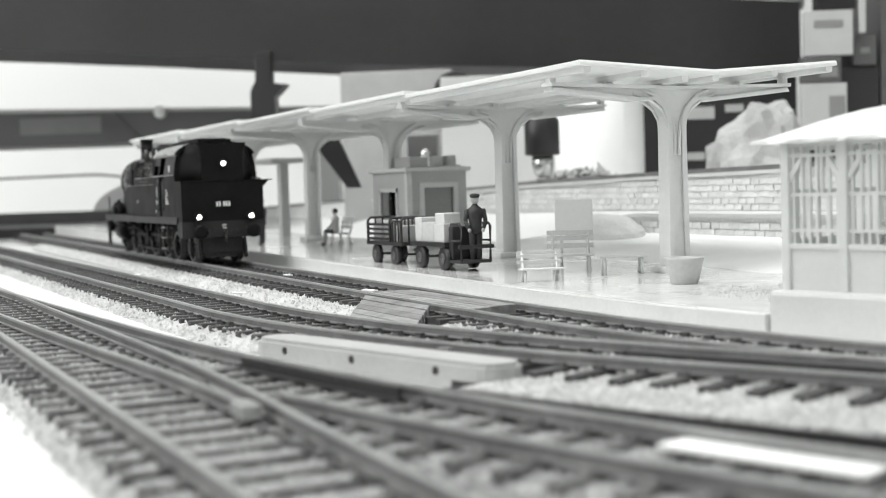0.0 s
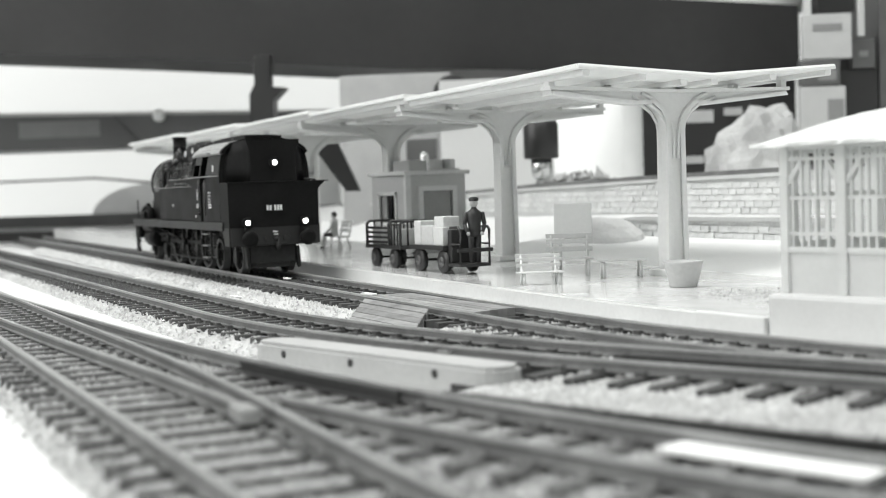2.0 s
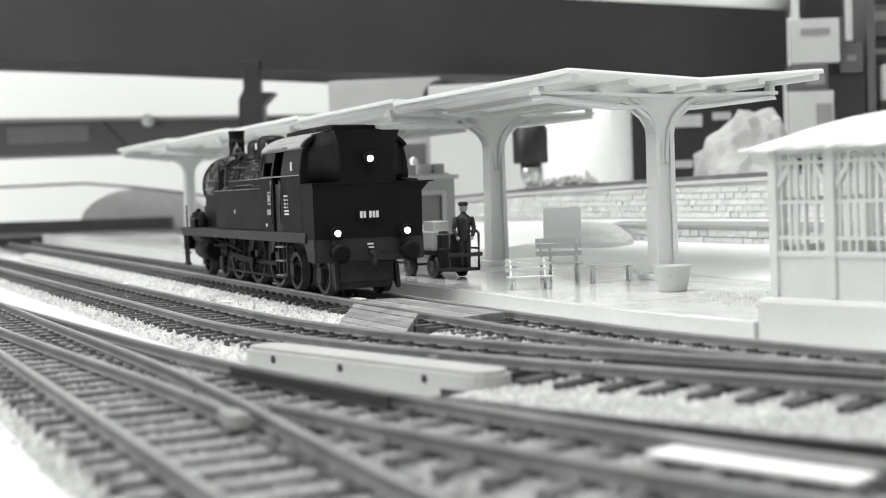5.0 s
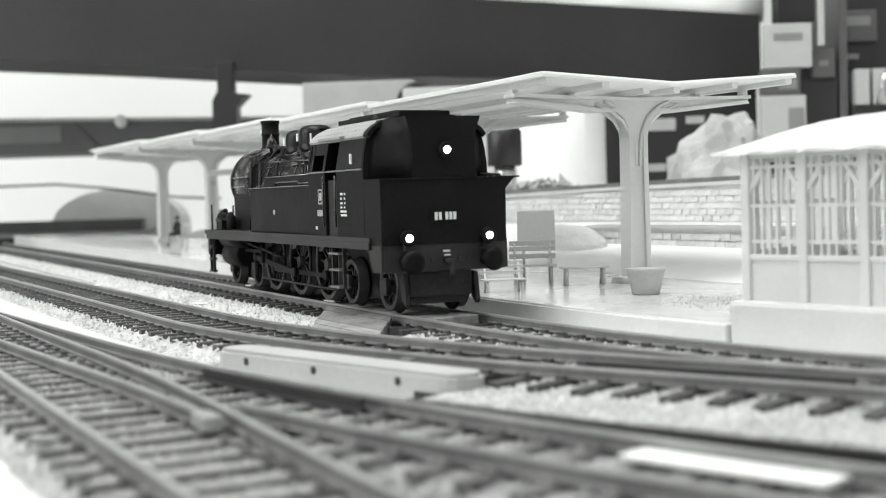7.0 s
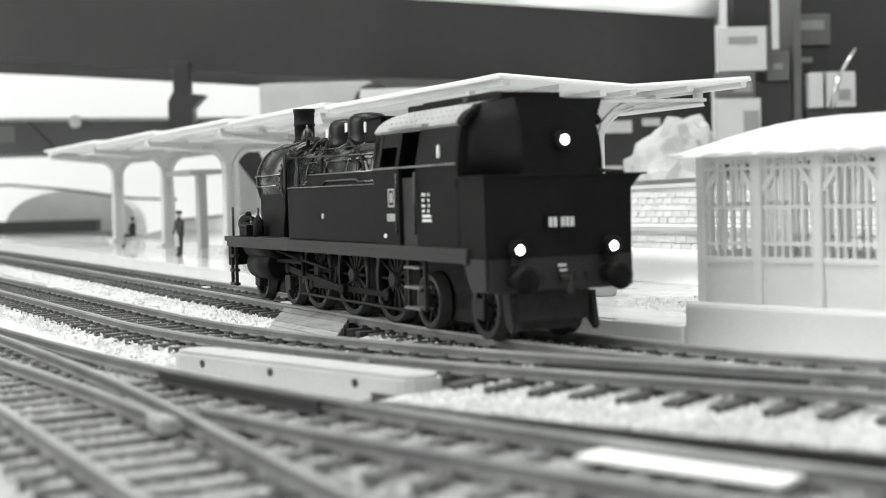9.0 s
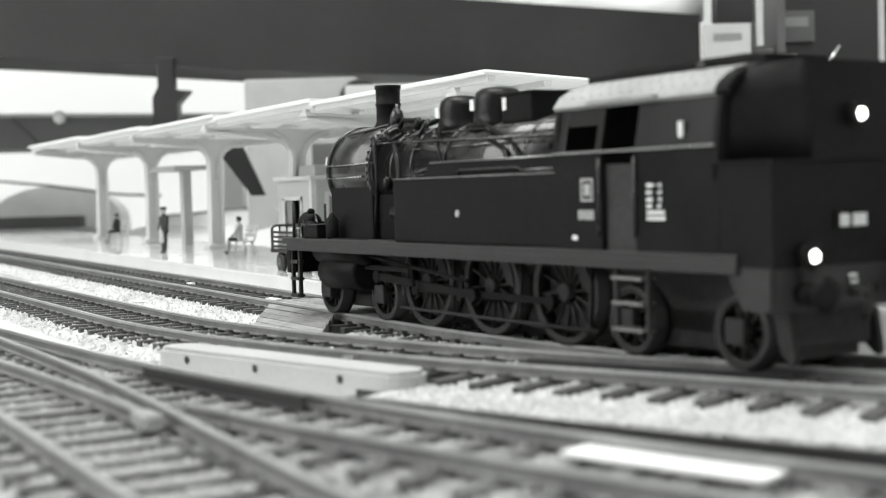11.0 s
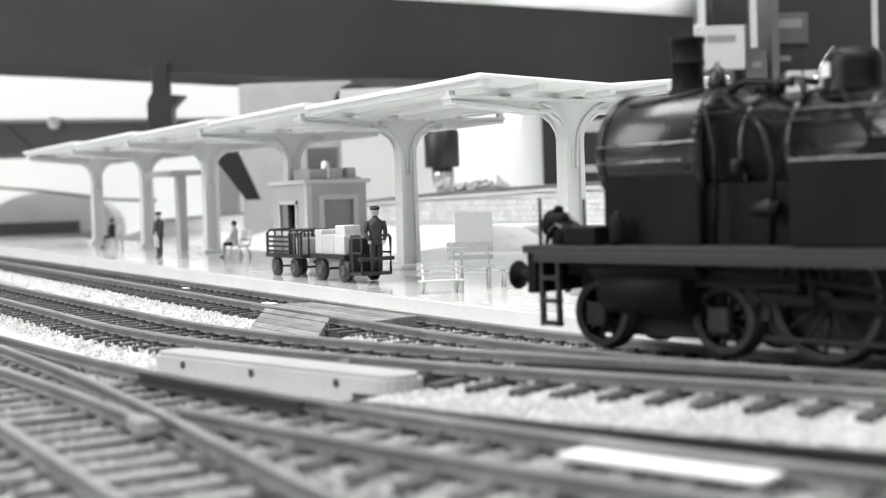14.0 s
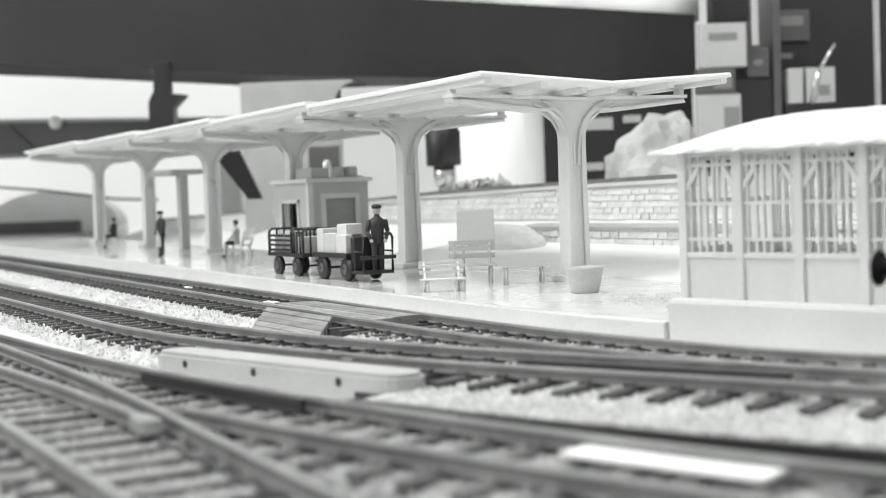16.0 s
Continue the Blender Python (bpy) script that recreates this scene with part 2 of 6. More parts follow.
def offset(pts, d):
    out = []
    for i, (x, y) in enumerate(pts):
        a, b = pts[max(i - 1, 0)], pts[min(i + 1, len(pts) - 1)]
        t = Vector((b[0] - a[0], b[1] - a[1])).normalized()
        out.append((x - t.y * d, y + t.x * d))
    return out


RAIL_Z = ((-700, 0.9), (-300, 0.4), (-90, -0.3), (30, -0.75), (150, -0.6), (200, 0.1), (260, 1.2), (330, 2.3))


def rail_z(x):
    return float(np.interp(x, [k[0] for k in RAIL_Z], [k[1] for k in RAIL_Z]))


def flat_z(x):
    return -0.7


def branch_z(x):
    return -0.63


LINE_1 = curve_line(-720, -80.5, 70, 400, 18, 330, 0.0135)
LINE_2 = curve_line(-520, -127.3, -8, 360, 24, 300)
LINE_3 = smooth_line(((-330, -177.7), (-120, -177.2), (0, -170.5), (75, -165.5), (137, -156), (175, -147.5), (212, -136.5), (290, -106)))
LINE_4 = [(x, -177.7) for x in range(-330, 300, 6)]


RAIL_SECTION = ((-0.9, -2.0), (0.9, -2.0), (0.9, -1.75), (0.28, -1.6), (0.26, -0.65), (0.45, -0.5), (0.42, 0.0), (-0.42, 0.0), (-0.45, -0.5), (-0.26, -0.65), (-0.28, -1.6), (-0.9, -1.75))


def rail_mesh(pts, z_of, side=None, head=None):
    """One rail with foot, web and polished head along plan points."""
    bm = B()
    rows = []
    for i, (x, y) in enumerate(pts):
        a, b = pts[max(i - 1, 0)], pts[min(i + 1, len(pts) - 1)]
        d = Vector((b[0] - a[0], b[1] - a[1])).normalized()
        rows.append([bm.verts.new((x - d.y * s, y + d.x * s, z_of(x) + q)) for s, q in RAIL_SECTION])
    n = len(RAIL_SECTION)
    for a, b in zip(rows, rows[1:]):
        for k in range(n):
            f = bm.faces.new((a[k], a[(k + 1) % n], b[(k + 1) % n], b[k]))
            f.material_index = 1 if k in (5, 6, 7) else 0
    bm.faces.new(rows[0])
    bm.faces.new(rows[-1])
    return mesh("rail", bm, side or RAIL, head or RAIL_TOP)


def sleeper_mesh(mat, near=-14.5):
    bm = B()
    box(bm, -1.2, 1.2, near, 14.5, -4.4, -2.12, 0.25)
    for y in (-8.25, 8.25):
        for s in (-1, 1):
            box(bm, -0.9, 0.9, y + s * 1.55 - 0.55, y + s * 1.55 + 0.55, -2.2, -1.5)
    return mesh("sleeper", bm, mat)


SLEEPER_MESH = sleeper_mesh(SLEEPER)
LONG_MESH = sleeper_mesh(SLEEPER, -17.5)
PALER_MESH = sleeper_mesh(SLEEPER_PALER)


def build_track(name, pts, z_of, label, spacing, keep=None, extra=(), tie=SLEEPER_MESH, long_from=None, rails=None):
    tr = thing(name, at(0, 0), label, "railway track", "tracks of the layout")
    for bar in rails or [offset(pts, d) for d in (-8.25, 8.25)]:
        part("rail", rail_mesh(bar, z_of), None, tr)
    for bar in extra:
        part("check_rail", rail_mesh(bar, z_of, CHECK, CHECK), None, tr, "dark short check rail beside a running rail")
    run, last = 0.0, None
    rng = random.Random(len(pts))
    for i in range(1, len(pts)):
        a, b = pts[i - 1], pts[i]
        seg = math.dist(a, b)
        run += seg
        if run >= spacing:
            run -= spacing
            f = 1 - run / seg
            x, y = a[0] + (b[0] - a[0]) * f, a[1] + (b[1] - a[1]) * f
            if keep and not keep(x):
                continue
            ang = math.degrees(math.atan2(b[1] - a[1], b[0] - a[0]))
            part("sleeper", LONG_MESH if long_from and x > long_from else tie, None, tr, m=at(x, y, z_of(x), ang + rng.uniform(-1, 1)))
    return tr


build_track("main_track", LINE_1, rail_z, "weathered model rails on dark sleepers beside the platform", 7.0)
build_track("loop_track", LINE_2, flat_z, "weathered model rails on dark sleepers curving to join the platform track", 7.6, None, (), SLEEPER_MESH, 112)
BRANCH_UPPER = offset(LINE_3, 8.25)
BRANCH_LOWER = offset(LINE_3, -8.25)
WING_RAIL = [p for p in BRANCH_LOWER if p[0] < 60] + smooth_line(((62, -174.6), (92, -172.2), (112, -170.3), (144, -170.1)))
SIDING_UPPER = smooth_line(((-330, -169.4), (0, -166.4), (60, -165.1), (105, -165.0), (136, -166.2), (165, -167.7), (190, -169.2), (300, -169.4)))
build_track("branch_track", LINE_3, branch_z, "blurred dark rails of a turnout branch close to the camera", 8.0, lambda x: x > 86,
            [[p for p in offset(LINE_3, 5.6) if 96 < p[0] < 146]], PALER_MESH,
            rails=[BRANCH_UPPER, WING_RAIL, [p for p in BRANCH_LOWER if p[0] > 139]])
build_track("siding_track", LINE_4, flat_z, "blurred straight model rails and sleepers close to the camera", 8.2, None, (), PALER_MESH,
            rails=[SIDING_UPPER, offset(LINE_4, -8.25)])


def build_frog():
    bm = B()
    box(bm, 141, 147.5, -171.7, -168.8, -2.6, -0.5, 0.6)
    solid("turnout_frog", bm, RAIL_TOP, "pale metal crossing nose between the turnout rails", "turnout frog")


build_frog()

# ---- ballast ----


def ballast_bed(name, pts, z_of, lo, hi, x_from, x_to, stones, seed, label, crest=-3.3, mat=None):
    rng = random.Random(seed)
    pts = [p for p in pts if x_from <= p[0] <= x_to]
    bm = B()
    rows = []
    for i, (x, y) in enumerate(pts):
        a, b = pts[max(i - 1, 0)], pts[min(i + 1, len(pts) - 1)]
        t = Vector((b[0] - a[0], b[1] - a[1])).normalized()
        row = []
        for d, z in ((lo - 3.5, -5.9), (lo, crest - 0.5), (lo + 3, crest), (0, crest), (hi - 3, crest), (hi, crest - 0.5), (hi + 3.5, -5.9)):
            w = rng.uniform(-0.5, 0.5)
            row.append(bm.verts.new((x - t.y * (d + w), y + t.x * (d + w), z_of(x) + z + rng.uniform(-0.15, 0.15))))
        rows.append(row)
    for a, b in zip(rows, rows[1:]):
        for k in range(6):
            bm.faces.new((a[k], a[k + 1], b[k + 1], b[k]))
    for _ in range(stones):
        i = rng.randrange(1, len(pts) - 1)
        x, y = pts[i]
        t = Vector((pts[i + 1][0] - pts[i - 1][0], pts[i + 1][1] - pts[i - 1][1])).normalized()
        d = rng.uniform(lo - 3.5, hi + 3.5)
        z = crest + 0.2 if lo < d < hi else crest - 1.8 * (max(lo - d, d - hi) / 3.5)
        s = rng.uniform(-2, 2)
        px, py = x - t.y * d + t.x * s, y + t.x * d + t.y * s
        r = rng.uniform(0.22, 0.55)
        top = bm.verts.new((px + rng.uniform(-.3, .3) * r, py + rng.uniform(-.3, .3) * r, z_of(x) + z + r * 0.9))
        a0 = rng.uniform(0, 6)
        ring = [bm.verts.new((px + r * math.cos(a0 + k * 1.57) * rng.uniform(.7, 1.2), py + r * math.sin(a0 + k * 1.57) * rng.uniform(.7, 1.2),
                              z_of(x) + z - 0.3 + rng.uniform(0, 0.5) * r)) for k in range(4)]
        for k in range(4):
            bm.faces.new((top, ring[k], ring[(k + 1) % 4]))
    solid(name, bm, mat or BALLAST, label, "gravel", kind="stuff")


ballast_bed("ballast", LINE_1, rail_z, -19, 15, -560, 18, 11000, 1, "pale loose gravel bed under the platform track")
ballast_bed("ballast", LINE_1, rail_z, -17, 13, 46, 300, 5200, 2, "pale gravel between sleepers of the curved platform track", -2.7, WHITE_GRAVEL)
ballast_bed("ballast", LINE_2, flat_z, -15, 14, -420, 96, 11000, 3, "pale loose gravel bed under the loop track", -2.9)
ballast_bed("ballast", LINE_2, flat_z, -33, 10, 118, 260, 14000, 4, "white loose gravel shoulder of the loop track", -3.25, WHITE_GRAVEL)
ballast_bed("ballast", LINE_3, flat_z, -14, 12, 6, 250, 10500, 5, "pale gravel between branch track sleepers", -2.95)
ballast_bed("ballast", LINE_4, flat_z, -14, 15, -160, 240, 9000, 6, "pale gravel between siding track sleepers", -2.95)


def build_strips():
    bm = B()
    sweep(bm, [p for p in offset(LINE_3, 5.4) if 189 < p[0] < 217], 2.5, 0.5, None, -2.3)
    solid("paper_strip", bm, PAPER, "bright white paper strip lying between the branch rails", "paper strip")
    bm = B()
    sweep(bm, [p for p in offset(LINE_2, 20.5) if -420 < p[0] < 6], 2.2, 0.6, None, GROUND + 0.05)
    solid("white_strip", bm, PAPER, "white plastic strip between the two gravel beds", "edging strip")


build_strips()


def build_scraps():
    rng = random.Random(17)
    for x, y, z, turn, length in SCRAPS:
        bm = box(B(), -length / 2, length / 2, -0.8, 0.8, 0, 0.35, 0.1)
        for v in bm.verts:
            v.co.z += rng.uniform(-0.08, 0.08)
        solid("paper_scrap", bm, PAPER, "small white paper scrap lying on the rails", "paper scrap", at(x, y, z, turn), "scraps on the track")


SCRAPS = ((-22, -84.5, -0.9, 4, 7), (-39.8, -116.4, -0.65, 3, 6), (-95.8, -82.6, -0.3, -3, 5), (-150, -119, -0.7, 0, 5))
build_scraps()


def build_dark_bars():
    bm = sweep(B(), [p for p in offset(LINE_2, -3.2) if 131 < p[0] < 176], 1.15, 1.75, None, -2.3)
    solid("check_bar", bm, CHECK, "black check bar lying between the loop track rails", "check rail")
    # Black bar stands in for the shadowed gap below the gravel shoulder.
    bm = sweep(B(), smooth_line(((150, -143.5), (168, -138.2), (195, -128.6), (218, -117.6), (245, -103))), 0.75, 2.9, None, -3.4)
    solid("gap_shade_bar", bm, CHECK, "thin black bar painted as the shaded gap along the branch rail", "edging bar")


build_dark_bars()

# ---- level crossing ----


def build_crossing():
    c = thing("crossing_ramp", at(0, 0), "weathered grey plank ramp leading up to the platform track", "plank ramp")
    rng = random.Random(7)
    n = 7
    for k in range(n):
        u0, u1 = k / n + 0.008, (k + 1) / n - 0.008
        y0, y1 = -112.5 + 22.5 * u0, -112.5 + 22.5 * u1
        z0, z1 = -4.6 + 3.6 * u0, -4.6 + 3.6 * u1
        xa, xb = 29 - 40 * u0, 66 - 37 * u0
        bm = B()
        vs = [bm.verts.new(p) for p in ((xa, y0, z0), (xb, y0, z0), (xb - 5, y1, z1), (xa - 5.5, y1, z1))]
        lo = [bm.verts.new((v.co.x, v.co.y, GROUND)) for v in vs]
        bm.faces.new(vs)
        for i in range(4):
            bm.faces.new((vs[i], vs[(i + 1) % 4], lo[(i + 1) % 4], lo[i]))
        bmesh.ops.translate(bm, vec=(rng.uniform(-.6, .6), 0, rng.uniform(-.1, .1)), verts=bm.verts)
        part("plank", bm, PLANK, c)
    c = thing("crossing_deck", at(0, 0), "grey plank panel laid between the platform track rails", "crossing panel")
    for k in range(5):
        y = -86.3 + k * 2.5
        bm = box(B(), -22 + k * 1.2, 44 - k * 0.6, y, y + 2.4, -3.0, -0.9 + rng.uniform(-.08, .08), 0.15)
        part("plank", bm, PLANK, c)


build_crossing()

# ---- point motor block ----


def build_block():
    b = thing("point_motor_block", at(0, 0), "cream foam point motor cover with dark holes beside the turnout", "motor cover")
    ang = 15.2
    bm = B()
    L, Wd = 70.0, 8.5
    outline = []
    for cx, s in ((L - 4, 0), (4, 180)):
        for k in range(9):
            a = radians(s - 90 + k * 22.5)
            outline.append((cx + 4 * math.cos(a), Wd / 2 + (Wd / 2) * math.sin(a)))
    prism(bm, outline, -5.8, -1.1, "z")
    es = [e for e in bm.edges if all(v.co.z > -1.3 for v in e.verts)]
    bmesh.ops.bevel(bm, geom=es, offset=0.7, segments=2, affect="EDGES")
    m = at(63, -144.5, 0, ang)
    part("cover", bm, BLOCK, b, m=m)
    for x in (12, 33, 56):
        bm = lathe(B(), ((0.75, -0.12), (0.75, 0.4)), (x, 0.0, -3.0), "y", 10)
        part("hole", bm, DARK_INSIDE, b, "near-black plug painted as a shaded round screw hole", m=m)
    bm = box(B(), 60, 67, -0.2, 2.0, -5.7, -4.2, 0.2)
    part("socket", bm, DARK_INSIDE, b, "near-black block painted as a shaded slot at the foot", m=m)
    bm = box(B(), 47, 50, 8.0, 9.4, -1.2, -0.6, 0.2)
    part("screw_head", bm, RAIL, b, m=m)


build_block()

# ---- platform ----


def tilt_z(x):
    """The board rises slightly towards the far end of the station."""
    return 0.5 + max(0.0, -x) * 0.0065


EDGE = [(-760, -47), (-400, -51), (-120, -55.2), (-20, -56.2), (40, -57.6), (70, -57.9), (92, -57.0), (106, -55.4)]


def platform_slab(bm, front, back_y, drop):
    rows = []
    for x, y in front:
        z = tilt_z(x)
        rows.append([bm.verts.new(p) for p in ((x, y, GROUND), (x, y, z - drop), (x, back_y, z - drop), (x, back_y, GROUND))])
    for a, b in zip(rows, rows[1:]):
        for k in range(4):
            bm.faces.new((a[k], b[k], b[(k + 1) % 4], a[(k + 1) % 4]))
    bm.faces.new(rows[0])
    bm.faces.new(rows[-1])
    return bm


def build_platform():
    p = thing("platform", at(0, 0), "glossy white station platform with pale plastered edge", "platform", kind="structure")
    part("platform_base", platform_slab(B(), EDGE, 22, 0.5), FACE, p, "pale plastered platform edge")
    xs = [106, 66, 16, -34, -84, -134, -184, -234, -284, -334, -384, -434, -484, -534, -584, -634, -684, -734]
    def ye(x):
        return float(np.interp(x, [q[0] for q in EDGE], [q[1] for q in EDGE])) + 0.5
    for a, b in zip(xs, xs[1:]):
        bm = B()
        for y0, y1 in ((None, -30), (-29.9, -4), (-3.9, 21.5)):
            pts = []
            for x in (a - 0.06, b + 0.06):
                pts.append((x, ye(x) if y0 is None else y0, y1))
            lo, hi = -0.45, 0.0
            v = [bm.verts.new((x, y, tilt_z(x) + h)) for h in (lo, hi) for x, y in ((pts[0][0], pts[0][1]), (pts[0][0], pts[0][2]), (pts[1][0], pts[1][2]), (pts[1][0], pts[1][1]))]
            for f in ((0, 1, 2, 3), (4, 5, 6, 7), (0, 1, 5, 4), (1, 2, 6, 5), (2, 3, 7, 6), (3, 0, 4, 7)):
                bm.faces.new([v[i] for i in f])
        part("paving_slab", bm, GLOSS, p)
    bm = box(B(), 0, 20, 0, 9, GROUND, 0.4, 0.4)
    solid("edge_block", bm, FACE, "pale cast kerb block closing the platform end", "kerb block", at(88.5, -57.6, 0, 6))
    # a patch of grey scatter at the platform end
    rng = random.Random(5)
    bm = B()
    for _ in range(1500):
        x, y = rng.gauss(74, 15), rng.gauss(-24, 9)
        if not (40 < x < 104 and -42 < y < 12):
            continue
        r = rng.uniform(0.12, 0.36)
        top = bm.verts.new((x, y, 0.5 + r * 0.7))
        ring = [bm.verts.new((x + r * math.cos(k * 2.1 + x), y + r * math.sin(k * 2.1 + x), 0.42)) for k in range(3)]
        for k in range(3):
            bm.faces.new((top, ring[k], ring[(k + 1) % 3]))
    solid("scatter", bm, SCATTER, "grey loose scatter on the platform end", "scatter", kind="stuff")


build_platform()

# ---- canopy ----
BAY = 99.9


def canopy_profile(s=1.0):
    """Half outline of a canopy post and arm: (y, z) from the foot out to the tip and back along the top."""
    side = [(3.5, 0.0), (3.2, 20.0), (3.05, 36.0), (3.05, 41.0), (3.5, 43.8), (4.8, 46.4), (7.3, 48.3), (13.0, 48.0), (26.0, 49.3), (39.8, 50.7)]
    return [(y * s, z) for y, z in side]


def build_post(x):
    p = thing("canopy_post", at(x, 0, tilt_z(x)), "white printed platform canopy post with two curved arms", "canopy post", "posts of the platform canopy")
    low = canopy_profile()
    top = [(39.8, 52.6), (20.0, 52.2), (0.0, 51.8)]
    right = [(y - 0.2, z + (0.2 if z > 43 else 0.0)) for y, z in low] + top
    outline = right + [(-y, z) for y, z in reversed(right[:-1])]
    bm = prism(B(), outline, -1.9, 1.9, "x")
    part("web", bm, PLASTIC, p)
    # rims along the edges of post and arms
    for s in (-1, 1):
        inner = [(max(y - 1.5, 0.6) if z < 44 else y - 0.7, z + (0.0 if z < 40 else 1.1)) for y, z in low]
        bm = prism(B(), [(s * y, z) for y, z in low + inner[::-1]], -2.6, 2.6, "x")
        part("edge_rib", bm, PLASTIC, p)
    # arms' top flange
    bm = prism(B(), [(-40.3, 52.1), (0, 51.3), (40.3, 52.1), (40.3, 53.1), (0, 52.2), (-40.3, 53.1)], -2.75, 2.75, "x")
    part("top_flange", bm, PLASTIC, p)
    # pairs of curved ribs on both faces, from the shaft out into the arms
    for s in (-1, 1):
        for path, r in (([(0.75, 33), (0.85, 38), (1.5, 42.5), (3.4, 46.4), (6.8, 49.4), (11, 51.2)], 0.6), ([(2.1, 31), (2.2, 38), (2.9, 42.5), (5.0, 45.8), (8.8, 48.4), (14, 50.2)], 0.5)):
            for f in (-1, 1):
                part("neck_rib", tube(B(), [(f * 2.0, s * y, z) for y, z in path], r, 8), PLASTIC, p)
    # cleats that carry the purlins
    for y in (-39, -21, -4, 4, 22, 39.4):
        part("cleat", box(B(), -1.2, 1.2, y - 0.9, y + 0.9, 51.9, roof_under(y) - 1.15), PLASTIC, p)
    bm = box(B(), -4.6, 4.6, -5.6, 5.6, -0.05, 1.9, 0.35)
    part("foot_plinth", bm, PLASTIC, p)
    return p


def roof_under(y):
    """Height of the roof's underside across the platform."""
    return 53.7 + (2.2 if y < 0 else 2.7) * abs(y) / 42


def bay_lift(x, x_end, x_start):
    """Each bay leans a little, so that its near edge stands over the next one."""
    return 0.75 - 1.15 * (x_end - x) / (x_end - x_start)


def roof_sheet(x_end, x_start):
    """One bay of the butterfly roof, corrugated across."""
    bm = B()
    n = int((x_end - x_start) / 0.6)
    rows = []
    for i in range(n + 1):
        x = x_start + (x_end - x_start) * i / n
        w = 0.7 * (i % 2)
        zz = tilt_z(x) - 0.5 + bay_lift(x, x_end, x_start)
        rows.append([bm.verts.new((x, y, zz + z)) for y, z in ((-42, 56.5 + w), (-41, 56.5 + w), (0, 54.3 + w), (41, 57.1 + w), (42, 57.1 + w),
                                                                (42, roof_under(42)), (0, roof_under(0)), (-42, roof_under(-42)))])
    for a, b in zip(rows, rows[1:]):
        for k in range(8):
            bm.faces.new((a[k], b[k], b[(k + 1) % 8], a[(k + 1) % 8]))
    bm.faces.new(rows[0])
    bm.faces.new(rows[-1])
    return bm


def purlin(y, x_end, x_start):
    """A beam with a rounded lower edge between arms and roof sheet."""
    bm = B()
    loops = []
    for x in (x_start, x_end):
        top = roof_under(y) + bay_lift(x, x_end, x_start) + 0.15
        low = top - 1.55
        base = tilt_z(x) - 0.5
        loops.append([bm.verts.new((x, y + d, base + z)) for d, z in ((-1.1, low + 0.25), (-0.8, low - 0.25), (0.8, low - 0.25), (1.1, low + 0.25), (1.15, top), (-1.15, top))])
    for loop in loops:
        bm.faces.new(loop)
    for k in range(6):
        bm.faces.new((loops[0][k], loops[0][(k + 1) % 6], loops[1][(k + 1) % 6], loops[1][k]))
    return bm


def build_canopy():
    for n in range(6):
        build_post(-n * BAY)
    c = thing("canopy_roof", at(0, 0), "white corrugated butterfly roof over the station platform", "canopy roof")
    cuts = [20.4, -90.5, -183, -281, -385, -505]
    for a, b in zip(cuts, cuts[1:]):
        part("roof_sheet", roof_sheet(a, b + 0.2), ROOFING, c)
        for y, short in ((-39, 1.5), (-21, 2.5), (-4, 8.0), (4, 5.0), (22, 2.5), (40, 1.0)):
            part("purlin", purlin(y, a - short, b + 0.4), PLASTIC, c)


build_canopy()

# ---- kiosk on the platform ----


